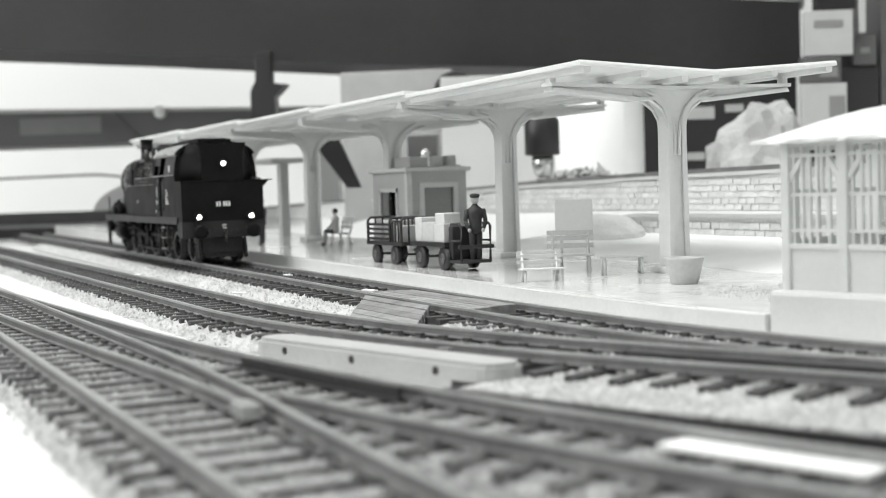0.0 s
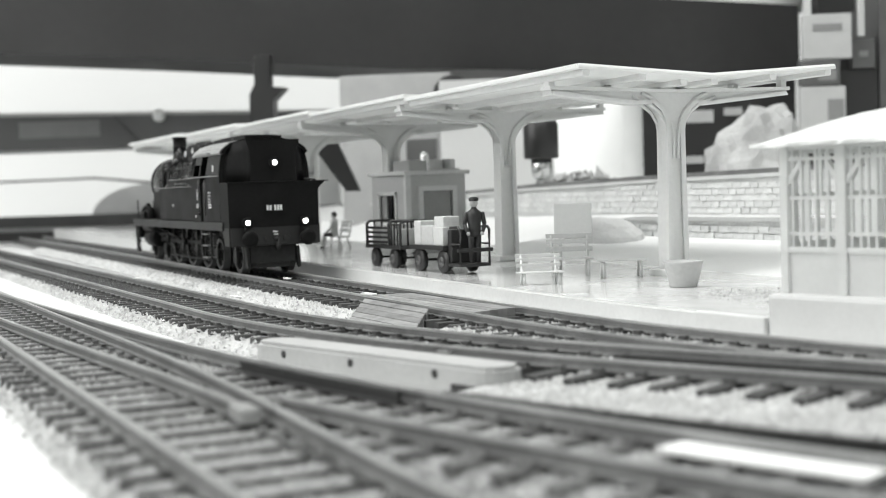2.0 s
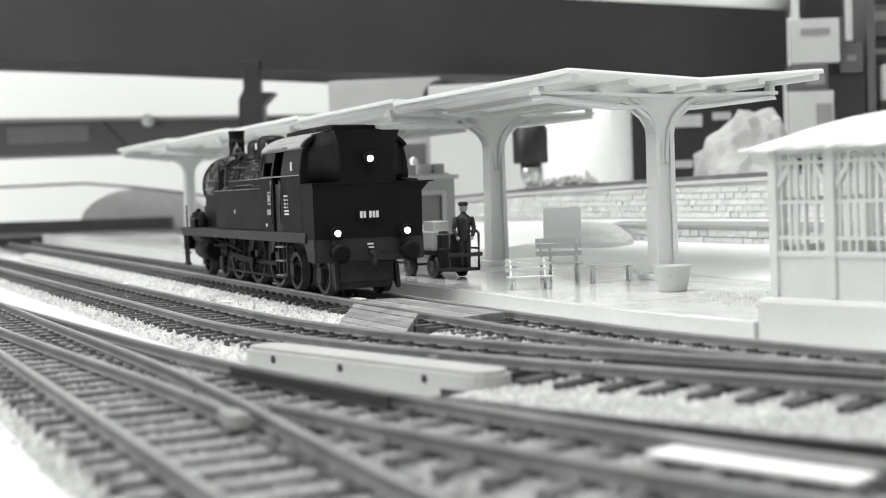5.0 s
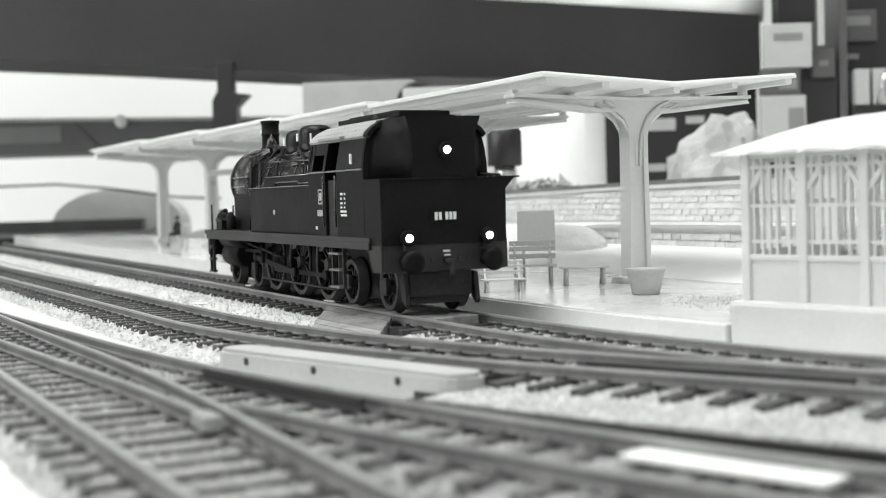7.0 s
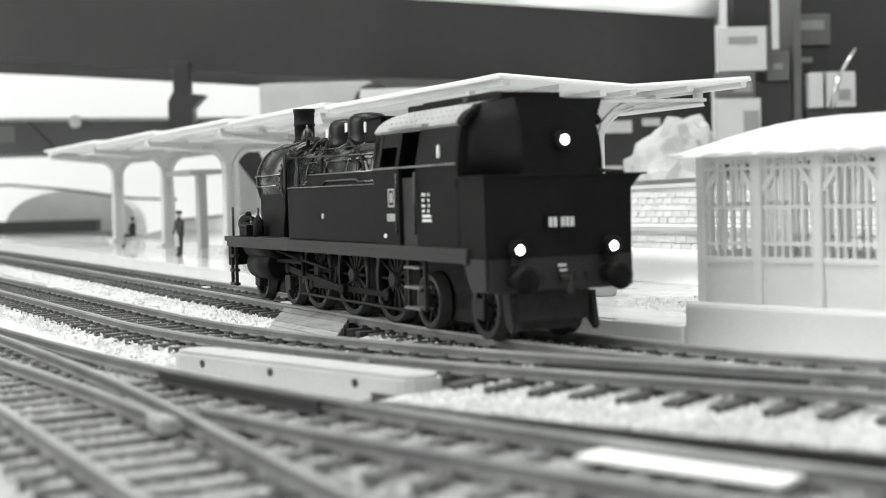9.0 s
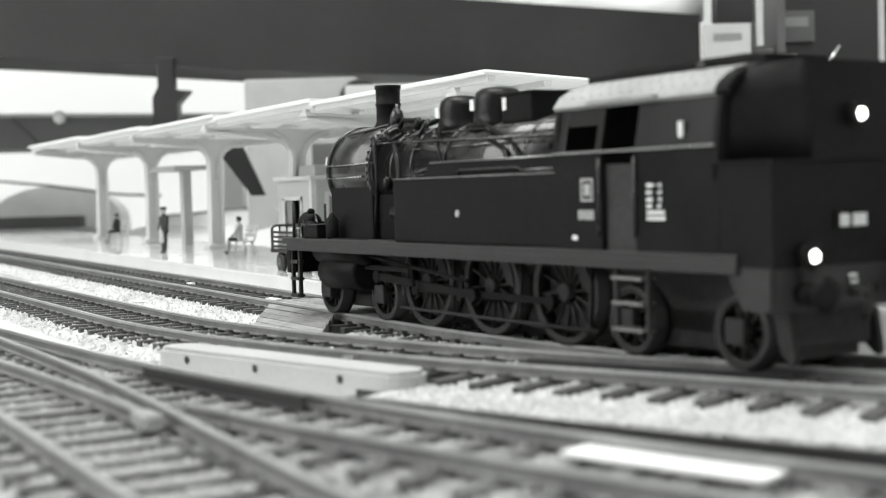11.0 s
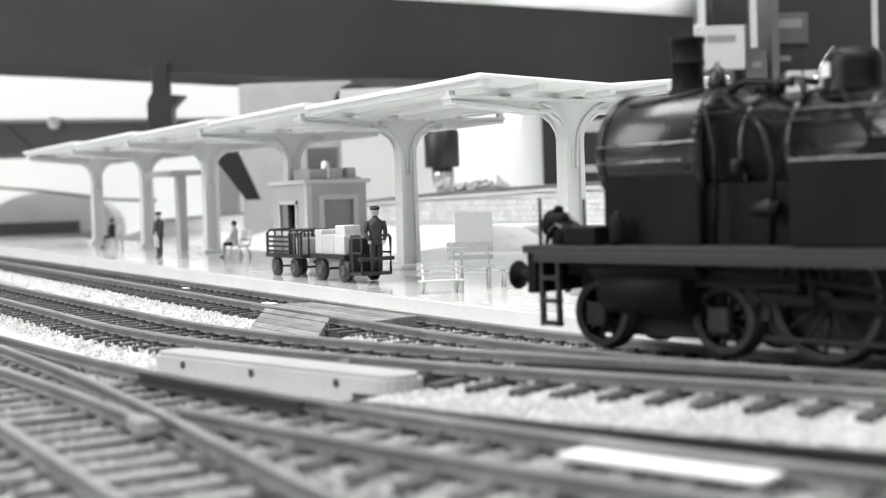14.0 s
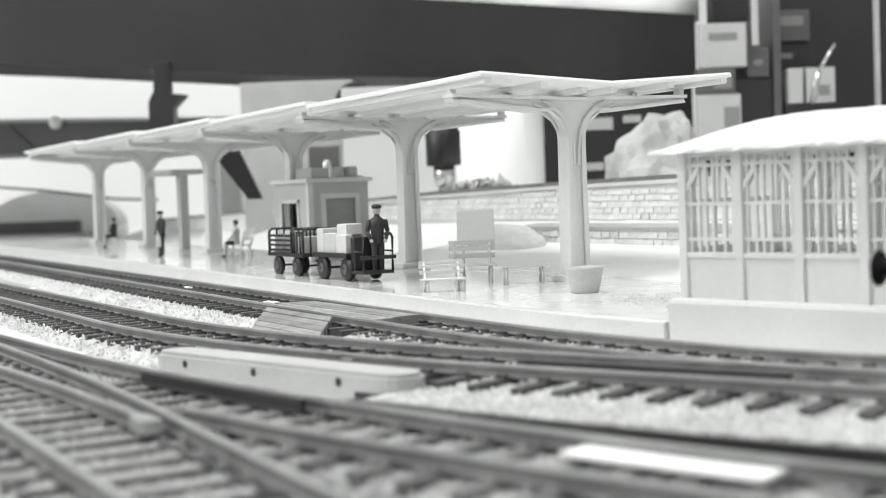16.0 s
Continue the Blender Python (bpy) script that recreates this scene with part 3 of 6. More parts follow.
def build_kiosk():
    z = tilt_z(-190)
    k = thing("platform_kiosk", at(-190, 7, z), "grey plastered platform kiosk with flat pale roof", "kiosk")
    x0, x1, y0, y1, h = -17.5, 18, -13, 13, 31.0
    # front wall facing the track, with a window opening
    part("wall", box(B(), x0, -9, y0, y0 + 1.5, 0, h), KIOSK, k)
    part("wall", box(B(), 7, x1, y0, y0 + 1.5, 0, h), KIOSK, k)
    part("wall", box(B(), -9, 7, y0, y0 + 1.5, 0, 12), KIOSK, k)
    part("wall", box(B(), -9, 7, y0, y0 + 1.5, 23, h), KIOSK, k)
    # end wall with a glazed counter
    part("wall", box(B(), x1 - 1.5, x1, y0 + 1.5, -6, 0, h), KIOSK, k)
    part("wall", box(B(), x1 - 1.5, x1, 7, y1, 0, h), KIOSK, k)
    part("wall", box(B(), x1 - 1.5, x1, -6, 7, 0, 10), KIOSK, k)
    part("wall", box(B(), x1 - 1.5, x1, -6, 7, 24.5, h), KIOSK, k)
    part("wall", box(B(), x0, x1 - 1.5, y1 - 1.5, y1, 0, h), KIOSK, k)
    part("wall", box(B(), x0, x0 + 1.5, y0 + 1.5, y1 - 1.5, 0, h), KIOSK, k)
    bm = box(B(), x0 - 1.2, x1 + 1.6, y0 - 1.5, y1 + 1.5, h, h + 1.6, 0.3)
    part("roof", bm, KIOSK_TRIM, k)
    # Solid block fills the kiosk; its colour gives the interior shade.
    part("inside", box(B(), x0 + 1.6, x1 - 1.6, y0 + 4, y1 - 1.6, 0.2, h - 0.2), DARK_INSIDE, k, "near-black filler block painted as the kiosk's shaded interior")
    bm = B()
    for lim in ((-10.5, -9, 11, 24.3), (7, 8.5, 11, 24.3)):
        box(bm, lim[0], lim[1], y0 - 0.6, y0 + 0.3, lim[2], lim[3])
    box(bm, -10.5, 8.5, y0 - 0.6, y0 + 0.3, 23, 24.5)
    box(bm, -11, 9, y0 - 1.2, y0 + 0.3, 10.8, 12)
    part("window_frame", bm, KIOSK_TRIM, k)
    part("shutter", box(B(), -8.9, -3, y0 + 0.4, y0 + 1.2, 12.1, 22.9), PANE, k, "grey half-closed shutter")
    bm = B()
    for lim in ((-8, -6, 9, 26.3), (7, 9, 9, 26.3)):
        box(bm, x1 - 0.3, x1 + 0.7, lim[0], lim[1], lim[2], lim[3])
    box(bm, x1 - 0.3, x1 + 0.7, -6, 7, 24.5, 26.5)
    box(bm, x1 - 0.3, x1 + 0.7, -6, 7, 8.5, 10)
    part("window_frame", bm, KIOSK_TRIM, k)
    part("pane", box(B(), x1 - 1.1, x1 - 0.6, -5.95, 6.95, 10.05, 24.45), PANE, k, "grey glazed counter window")
    part("corner_pilaster", box(B(), x1 - 1.8, x1 + 0.5, y0 - 0.5, y0 + 1.8, 0, h, 0.2), KIOSK_TRIM, k)
    part("roof_box", box(B(), -4, 12, -9, -1, h + 1.6, h + 6.0, 0.4), KIOSK, k, "low grey box on the kiosk roof")
    for y in (2.5, 8.2):
        part("vent", lathe(B(), ((2.5, 0), (2.6, 0.3), (2.6, 4.0), (2.2, 4.6)), (13, y, h + 1.6), "z", 18), KIOSK, k, "grey round roof vent")
    part("vent_tray", box(B(), 9.5, 16.5, -1, 11.5, h + 1.5, h + 2.4), KIOSK, k)


build_kiosk()

# ---- shed at the platform end ----


def build_shed():
    m = at(110.5, -52, 0, 13)
    s = thing("waiting_shed", m, "white printed lattice-windowed waiting shed on a cast plinth", "shed")
    L, D = 92.0, 30.0
    bm = box(B(), -2.6, L, -2.2, D + 2, -5.9, 5.0, 0.9)
    part("plinth", bm, STONE_WHITE, s, "smooth pale cast plinth")
    bays = [i * 13.0 for i in range(8)]
    walls = [("y", 0.0), ("y", D)]
    for axis, off in walls:
        part("wall_panel", box(B(), 0, 91, off + 0.5, off + 1.7, 5.0, 13.4), SHED, s)
        for x in bays:
            part("corner_post", box(B(), x - 0.9, x + 0.9, off - 0.1, off + 2.3, 5.0, 33.2, 0.2), SHED, s)
        for i in range(7):
            x = bays[i]
            part("window_sill", box(B(), x + 0.9, x + 12.1, off + 0.1, off + 1.9, 12.8, 13.9, 0.2), SHED, s)
            w = B()
            for z in (16.4, 23.2, 30.6, 32.6):
                box(w, x + 0.9, x + 12.1, off + 0.5, off + 1.5, z - 0.32, z + 0.32)
            for k, (xx, lo, hi) in enumerate(((1.7, 13.9, 33), (3.6, 13.9, 33), (5.2, 13.9, 30.6), (6.9, 13.9, 33), (8.0, 23.2, 33), (9.6, 13.9, 33), (11.4, 13.9, 33))):
                box(w, x + xx - 0.24, x + xx + 0.24, off + 0.6, off + 1.3, lo, hi)
            for xa, xb in ((x + 0.9, x + 3.9), (x + 12.1, x + 9.1)):
                prism(w, [(xa, 25.4), (xb, 29.6), (xb, 31.0), (xa, 27.2)], off + 0.4, off + 1.7, "y")
            part("lattice_window", w, SHED, s)
    for x in (0.0, 90.0):
        part("wall_panel", box(B(), x - 0.4, x + 0.8, 1.7, D + 0.5, 5.0, 14.2), SHED, s)
        bm = B()
        for z in (14.3, 23.6, 32.2):
            box(bm, x - 0.4, x + 1.0, 2, D, z - 0.5, z + 0.5)
        for k in range(1, 9):
            box(bm, x - 0.2, x + 0.7, k * 3.4 - 0.3, k * 3.4 + 0.3, 14.3, 32.2)
        part("lattice_window", bm, SHED, s)
    # hipped, gently arched roof with a ragged tiled eave
    bm = B()
    rng = random.Random(3)
    prof = [(-4.0, 33.6), (-2.0, 35.0), (2.0, 37.0), (7.0, 38.8), (12.0, 39.9), (16.0, 40.3), (20.0, 39.9), (25.0, 38.8), (30.0, 37.0), (34.0, 35.0), (36.0, 33.6)]
    rows = []
    N = 64
    for i in range(N + 1):
        x = -4.8 + (L + 4 + 4.8) * i / N
        hip = min(1.0, (x + 4.8) / 26.0)
        row = []
        for y, z in prof:
            zz = 33.6 + (z - 33.6) * math.sin(hip * math.pi / 2) ** 0.5 + rng.uniform(-0.08, 0.08)
            row.append(bm.verts.new((x, y + (rng.uniform(-0.3, 0.3) if abs(y - 16) > 19 else 0), zz)))
        for y, z in reversed(prof):
            row.append(bm.verts.new((x, y, 33.0 + max(0, (z - 34.5)) * (0.8 if hip > 0.5 else 0.0))))
        rows.append(row)
    n = len(rows[0])
    for a, b in zip(rows, rows[1:]):
        for k in range(n):
            f = bm.faces.new((a[k], a[(k + 1) % n], b[(k + 1) % n], b[k]))
            f.smooth = k < len(prof) - 1
    bm.faces.new(rows[0])
    bm.faces.new(rows[-1])
    part("roof", bm, ROOFING, s, "bright white arched roof with ragged tile edge")


build_shed()

# ---- platform furniture ----


def slat_bench(m, label, back=True):
    b = thing("platform_bench", m, label, "bench", "benches on the platform")
    for y, z, t in ((-1.6, 5.0, 0), (0.2, 5.0, 0), (2.0, 5.0, 0), (3.3, 7.6, 1), (3.8, 9.8, 1), (4.2, 11.4, 1))[:6 if back else 3]:
        bm = box(B(), -6.8, 6.8, y - (0.75 if not t else 0.25), y + (0.75 if not t else 0.25), z - (0.3 if not t else 0.7), z + (0.3 if not t else 0.7), 0.12)
        part("slat", bm, BENCH, b)
    for x in (-5.2, 5.2):
        bm = B()
        tube(bm, [(x, -2.2, 0), (x, -1.4, 4.8), (x, 2.8, 4.8)] + ([(x, 4.4, 11.8)] if back else []), 0.45)
        tube(bm, [(x, 3.4, 0), (x, 1.8, 4.8)], 0.45)
        part("leg", bm, BENCH, b)
    return b


slat_bench(at(-22, -21, tilt_z(-22), 62), "pale slatted bench near the canopy post")
slat_bench(at(-4, -15, tilt_z(-4), 66), "low pale slatted bench without back beside another bench", False)
slat_bench(at(2, -44.5, tilt_z(0), 72) @ Matrix.Diagonal((0.9, 0.9, 0.68, 1)), "small pale slatted bench standing near the platform edge")
slat_bench(at(-246, -7, tilt_z(-246), 0), "pale slatted bench with a seated figure")
slat_bench(at(-424, -12, tilt_z(-424), 0), "pale slatted bench at the far platform end")


def build_small_things():
    bm = B()
    lathe(bm, ((3.3, 0), (3.5, 0.4), (4.8, 5.8), (5.1, 6.6), (4.6, 6.6), (4.2, 5.4)), (0, 0, 0), "z", 28)
    t = thing("planter_tub", at(36.6, -23, 0.5), "grey tapered round planter tub on the platform", "planter")
    part("tub", bm, TUB, t)
    part("soil", lathe(B(), ((4.2, 5.2), (4.0, 5.6))), MOSS, t, "dark soil in the tub")
    s = thing("notice_board", at(-40, -9, tilt_z(-40) - 1.5, 60), "pale blank notice board on two posts", "notice board")
    part("board", box(B(), -5.8, 5.8, -0.5, 0.5, 12, 22, 0.3), PAPER, s)
    for x in (-4, 4):
        part("post", tube(B(), [(x, 0, 1.5), (x, 0, 13)], 0.5), BENCH, s)
    # flat-topped sign post between the far canopy posts
    s = thing("shelter_frame", at(-352, 3, tilt_z(-352)), "grey flat-topped platform stand under the canopy", "platform stand")
    part("post", box(B(), -3, 3, -2.2, 2.2, 0, 38, 0.3), KIOSK, s)
    part("top_plate", box(B(), -32, 10, -9, 9, 38, 40.5, 0.4), KIOSK, s)


build_small_things()

# ---- figures: plain painted shapes ----


def limb(bm, a, b, ra, rb, mat, n=10):
    a, b = Vector(a), Vector(b)
    q = (b - a).to_track_quat("Z", "Y")
    L = (b - a).length
    loops = []
    for f, r in ((-0.04, ra * 0.6), (0.06, ra), (0.94, rb), (1.04, rb * 0.6)):
        loops.append([bm.verts.new(a + q @ Vector((r * math.cos(2 * math.pi * k / n), r * math.sin(2 * math.pi * k / n), L * f))) for k in range(n)])
    for u, w in zip(loops, loops[1:]):
        for k in range(n):
            f = bm.faces.new((u[k], u[(k + 1) % n], w[(k + 1) % n], w[k]))
            f.smooth, f.material_index = True, mat
    for l in (loops[0], loops[-1]):
        bm.faces.new(l).material_index = mat


def ball(bm, c, r, mat, sz=1.0):
    lathe(bm, [(r * math.sin(a), c[2] + r * sz * -math.cos(a)) for a in (0.25, 0.7, 1.2, 1.57, 2.0, 2.5, 2.9)], (c[0], c[1], 0), "z", 14, mat)


def standing_figure(m, label, apron):
    """Faces local +x."""
    bm = B()
    for s in (-1, 1):
        limb(bm, (0, s * 1.0, 0.6), (0, s * 0.95, 9.6), 0.8, 1.15, 0)
        limb(bm, (0.3, s * 1.0, 0.3), (1.5, s * 1.0, 0.3), 0.6, 0.5, 0)
        limb(bm, (0, s * 2.4, 16.0), (0.6, s * 3.1, 12.4), 0.85, 0.7, 0)
        limb(bm, (0.6, s * 3.1, 12.4), (1.9, s * 2.2, 10.0), 0.7, 0.55, 0)
        ball(bm, (2.1, s * 2.1, 9.7), 0.6, 1)
    lathe(bm, ((1.2, 8.6), (2.1, 9.4), (1.9, 11.5), (2.3, 14.5), (2.2, 16.2), (1.0, 17.1), (0.7, 17.8)), (0, 0, 0), "z", 16, 0)
    ball(bm, (0.1, 0, 18.9), 1.25, 1, 1.15)
    lathe(bm, ((1.35, 19.5), (1.55, 20.0), (1.5, 20.5), (0.8, 20.8)), (0, 0, 0), "z", 16, 0)
    lathe(bm, ((0.9, 19.5), (0.9, 19.65)), (1.0, 0, 0), "z", 12, 0)
    if apron:
        limb(bm, (0.9, 0, 4.6), (0.7, 0, 12.0), 1.5, 1.3, 2)
    solid("standing_figurine", bm, (CLOTH_DARK, SKIN, CLOTH_PALE), label, "figurine", m)


def seated_figure(m, label, top):
    bm = B()
    for s in (-1, 1):
        limb(bm, (0, s * 0.9, 6.0), (4.2, s * 0.9, 6.0), 1.1, 0.85, 0)
        limb(bm, (4.2, s * 0.9, 6.0), (4.8, s * 0.9, 0.8), 0.75, 0.5, 1)
        limb(bm, (4.6, s * 0.9, 0.35), (6.0, s * 0.9, 0.35), 0.5, 0.4, 0)
        limb(bm, (-0.6, s * 2.0, 11.8), (1.2, s * 2.3, 8.4), 0.65, 0.5, top)
        limb(bm, (1.2, s * 2.3, 8.4), (3.2, s * 1.0, 7.2), 0.5, 0.4, 1)
    lathe(bm, ((1.5, 5.2), (1.9, 6.2), (1.6, 8.5), (1.9, 11.2), (1.6, 12.4), (0.6, 13.2)), (-0.4, 0, 0), "z", 14, top)
    ball(bm, (-0.2, 0, 14.5), 1.2, 1, 1.15)
    ball(bm, (-0.5, 0, 14.9), 1.3, 0, 1.0)
    solid("seated_figurine", bm, (CLOTH_DARK, SKIN, CLOTH_PALE), label, "figurine", m)


standing_figure(at(-50.5, -37.5, tilt_z(-50) + 2.6, -20), "dark-uniformed painted porter figurine standing on the cart front", False)
standing_figure(at(-282, -31.5, tilt_z(-282), -80), "dark-coated painted figurine with pale apron on the platform", True)
seated_figure(at(-247, -9, tilt_z(-247), -125), "painted figurine in pale blouse and dark skirt on a bench", 2)
seated_figure(at(-424, -13.5, tilt_z(-424), -128), "dark painted figurine leaning on a far bench", 0)

# ---- luggage carts ----


def cart_wheel(parent, x, y, r):
    bm = lathe(B(), ((r * 0.55, -0.9), (r, -0.75), (r * 1.02, 0), (r, 0.75), (r * 0.55, 0.9)), (0, 0, 0), "y", 20)
    w = part("wheel", bm, CART_BLACK, parent, m=at(x, y, r))
    bm = lathe(B(), ((r * 0.5, -1.0), (r * 0.42, -1.15), (r * 0.2, -1.3), (r * 0.2, 1.3), (r * 0.42, 1.15), (r * 0.5, 1.0)), (0, 0, 0), "y", 14)
    part("hub", bm, MID_BOX, w)


def build_carts():
    z = tilt_z(-80)
    c = thing("luggage_trailer", at(-103, -39.5, z, 1), "black two-axle luggage trailer with slatted sides", "luggage cart")
    for x in (-9.5, 6):
        for y in (-4.6, 4.6):
            cart_wheel(c, x, y, 3.2)
        part("axle", tube(B(), [(x, -4.6, 3.2), (x, 4.6, 3.2)], 0.4), CART_BLACK, c)
    part("deck", box(B(), -16, 13, -6, 6, 6.4, 7.6, 0.2), CART_BLACK, c)
    for y in (-5.7, 5.7):
        bm = B()
        for zz in (8.6, 10.2, 11.8, 13.4):
            box(bm, -15, 3, y - 0.25, y + 0.25, zz - 0.4, zz + 0.4)
        part("side_slats", bm, CART_BLACK, c)
    for x in (-15, 3.5, 12.5):
        bm = B()
        tube(bm, [(x, -5.6, 7.4), (x, -5.6, 14.6), (x, -4.6, 15.6), (x, 4.6, 15.6), (x, 5.6, 14.6), (x, 5.6, 7.4)], 0.5)
        for y in (-2.8, 0, 2.8):
            tube(bm, [(x, y, 7.5), (x, y, 15.5)], 0.32)
        part("end_hoop", bm, CART_BLACK, c)
    for y in (-5.6, 5.6):
        bm = B()
        tube(bm, [(3.5, y, 14.6), (12.5, y, 14.6)], 0.35)
        for x in (5.5, 8, 10.3):
            tube(bm, [(x, y, 7.5), (x, y, 14.6)], 0.3)
        part("side_rail", bm, CART_BLACK, c)
    for i, (x0, x1, y0, y1, z0, z1) in enumerate(((-13, -6, -4.5, 4, 7.6, 13.2), (-5.5, 2, -4, 4.2, 7.6, 14.6), (4.5, 9.5, -4, 4, 7.6, 13))):
        solid("parcel", box(B(), x0, x1, y0, y1, z0, z1, 0.3), PARCEL, "pale wrapped parcel inside the slatted trailer", "parcel", at(-103, -39.5, z, 1), "parcels on the carts")
    c = thing("electric_luggage_cart", at(-67, -39.5, z, 1), "black flat electric luggage cart with driver stand", "luggage cart")
    for x in (-8, 8.5):
        for y in (-4.8, 4.8):
            cart_wheel(c, x, y, 3.5)
        part("axle", tube(B(), [(x, -4.8, 3.5), (x, 4.8, 3.5)], 0.45), CART_BLACK, c)
    part("deck", box(B(), -14, 10.5, -6.2, 6.2, 7.0, 8.4, 0.2), CART_BLACK, c)
    part("driver_step", box(B(), 10.5, 20, -5.2, 5.2, 2.2, 3.2, 0.2), CART_BLACK, c)
    bm = B()
    box(bm, 10.5, 13.2, -4.6, 4.6, 3.2, 13.4, 0.5)
    part("battery_box", bm, CART_BLACK, c)
    for y in (-5.0, 5.0):
        bm = B()
        tube(bm, [(19.5, y, 3.0), (19.8, y, 13.4), (18.6, y, 14.2), (13.5, y, 14.0)], 0.5)
        tube(bm, [(19.8, y, 9.0), (13.2, y, 9.0)], 0.35)
        part("side_guard", bm, CART_BLACK, c)
    part("bumper", box(B(), 19.2, 20.4, -6, 6, 6.6, 7.8, 0.3), CART_BLACK, c)
    part("tow_bar", tube(B(), [(-14, 0, 5), (-24, 0, 5)], 0.5), CART_BLACK, c)
    for x0, x1, y0, y1, z0, z1 in ((-12.5, -7.5, -5, 3, 8.4, 16), (-7, 1.5, -5.2, 2, 8.4, 14.5), (2, 9, -5.4, 1, 8.4, 14.2), (-6, 0, 2.2, 5.5, 8.4, 15), (1.5, 8, -4.6, 1, 14.2, 17.4)):
        solid("parcel", box(B(), x0, x1, y0, y1, z0, z1, 0.3), PARCEL, "pale wrapped parcel stacked on the flat cart", "parcel", at(-67, -39.5, z, 1), "parcels on the carts")


build_carts()

# ---- locomotive: local x runs towards the chimney, y towards the viewer's side, z up from the rail ----
LOCO = thing("tank_locomotive", at(-258, -77, 0, 178), "black model steam tank locomotive with lit headlights running bunker first", "locomotive")
AXLES = ((67.2, 5.75), (41.9, 5.75), (23.5, 9.5), (0.0, 9.5), (-23.6, 9.5), (-42.0, 5.75), (-67.3, 5.75))
CRANK = 3.4


def wheel_rim(r):
    bm = B()
    lathe(bm, ((r - 1.3, -1.1), (r - 0.5, -1.25), (r + 0.02, -1.2), (r, 0.9), (r + 0.55, 1.0), (r + 0.55, 1.5), (r - 1.3, 1.5), (r - 1.3, -1.1)), (0, 0, 0), "y", 36, caps=False)
    for f in bm.faces:
        f.material_index = 1 if all(v.co.y < -1.0 and v.co.xz.length > r - 0.6 for v in f.verts) else 0
    return bm


def build_loco_wheels():
    sets = []
    rims = {r: mesh("wheel_rim", wheel_rim(r), TYRE, RIM) for r in (9.5, 5.75)}
    spokes = {r: mesh("spoke", tube(B(), [(1.2, 0, 0), (r - 1.0, 0, 0)], 0.38, 5), TYRE) for r in (9.5, 5.75)}
    hub = mesh("wheel_hub", lathe(B(), ((1.6, -1.5), (1.6, 1.3)), (0, 0, 0), "y", 14), TYRE)
    weight = mesh("balance_weight", prism(B(), [(3.2 * math.cos(a) * 2.4, 3.2 * math.sin(a) * 2.4) for a in (2.6, 2.85, 3.14, 3.43, 3.68)] + [(-5.0, -1.6), (-5.0, 1.6)], -0.9, 0.9, "y"), TYRE)
    for x, r in AXLES:
        ws = part("wheelset", tube(B(), [(0, -8, 0), (0, 8, 0)], 1.1, 8), BLACK_MATT, LOCO, "dark spoked wheelset", m=at(x, 0, r))
        n = 14 if r > 8 else 10
        for s in (-1, 1):
            m = at(0, s * 8.1, 0, 180 if s > 0 else 0)
            part("wheel_rim", rims[r], None, ws, m=m)
            part("wheel_hub", hub, None, ws, m=m)
            for k in range(n):
                part("spoke", spokes[r], None, ws, m=m @ pose(0, 0, 0, 0, 360 * k / n, 0))
            if r > 8:
                part("balance_weight", weight, None, ws, m=at(0, s * 8.3, 0))
        sets.append((ws, x, r))
    return sets


WHEELSETS = build_loco_wheels()


def rod_bar(length, h=1.3):
    bm = B()
    box(bm, 0, length, -0.4, 0.4, -h / 2, h / 2, 0.15)
    for x in (0, length):
        lathe(bm, ((1.35, -0.6), (1.35, 0.6)), (x, 0, 0), "y", 12)
    return bm


def coupling_bar():
    bm = rod_bar(47.1)
    lathe(bm, ((1.35, -0.6), (1.35, 0.6)), (23.6, 0, 0), "y", 12)
    return bm


RODS = []
for side in (1, -1):
    cr = part("coupling_rod", coupling_bar(), ROD, LOCO, "dull steel coupling rod")
    mr = part("connecting_rod", rod_bar(38.0, 1.6), ROD, LOCO, "dull steel connecting rod")
    RODS.append((side, cr, mr))


def loco_bit(name, bm, mat=None, label="", parent=None, m=None):
    return part(name, bm, mat or BLACK, parent or LOCO, label, m)


def cab_outline(w=16.0, top=46.2, n=14):
    """Cab section from the sill up over the roof."""
    pts = [(w, 18.0), (w, 34.0), (w - 0.5, 38.0)]
    for k in range(n + 1):
        a = radians(8 + (172 - 8) * k / n)
        pts.append(((w - 0.9) * math.cos(a), 38.5 + (top - 38.5) * math.sin(a) ** 0.75))
    pts += [(-w + 0.5, 38.0), (-w, 34.0), (-w, 18.0)]
    return pts


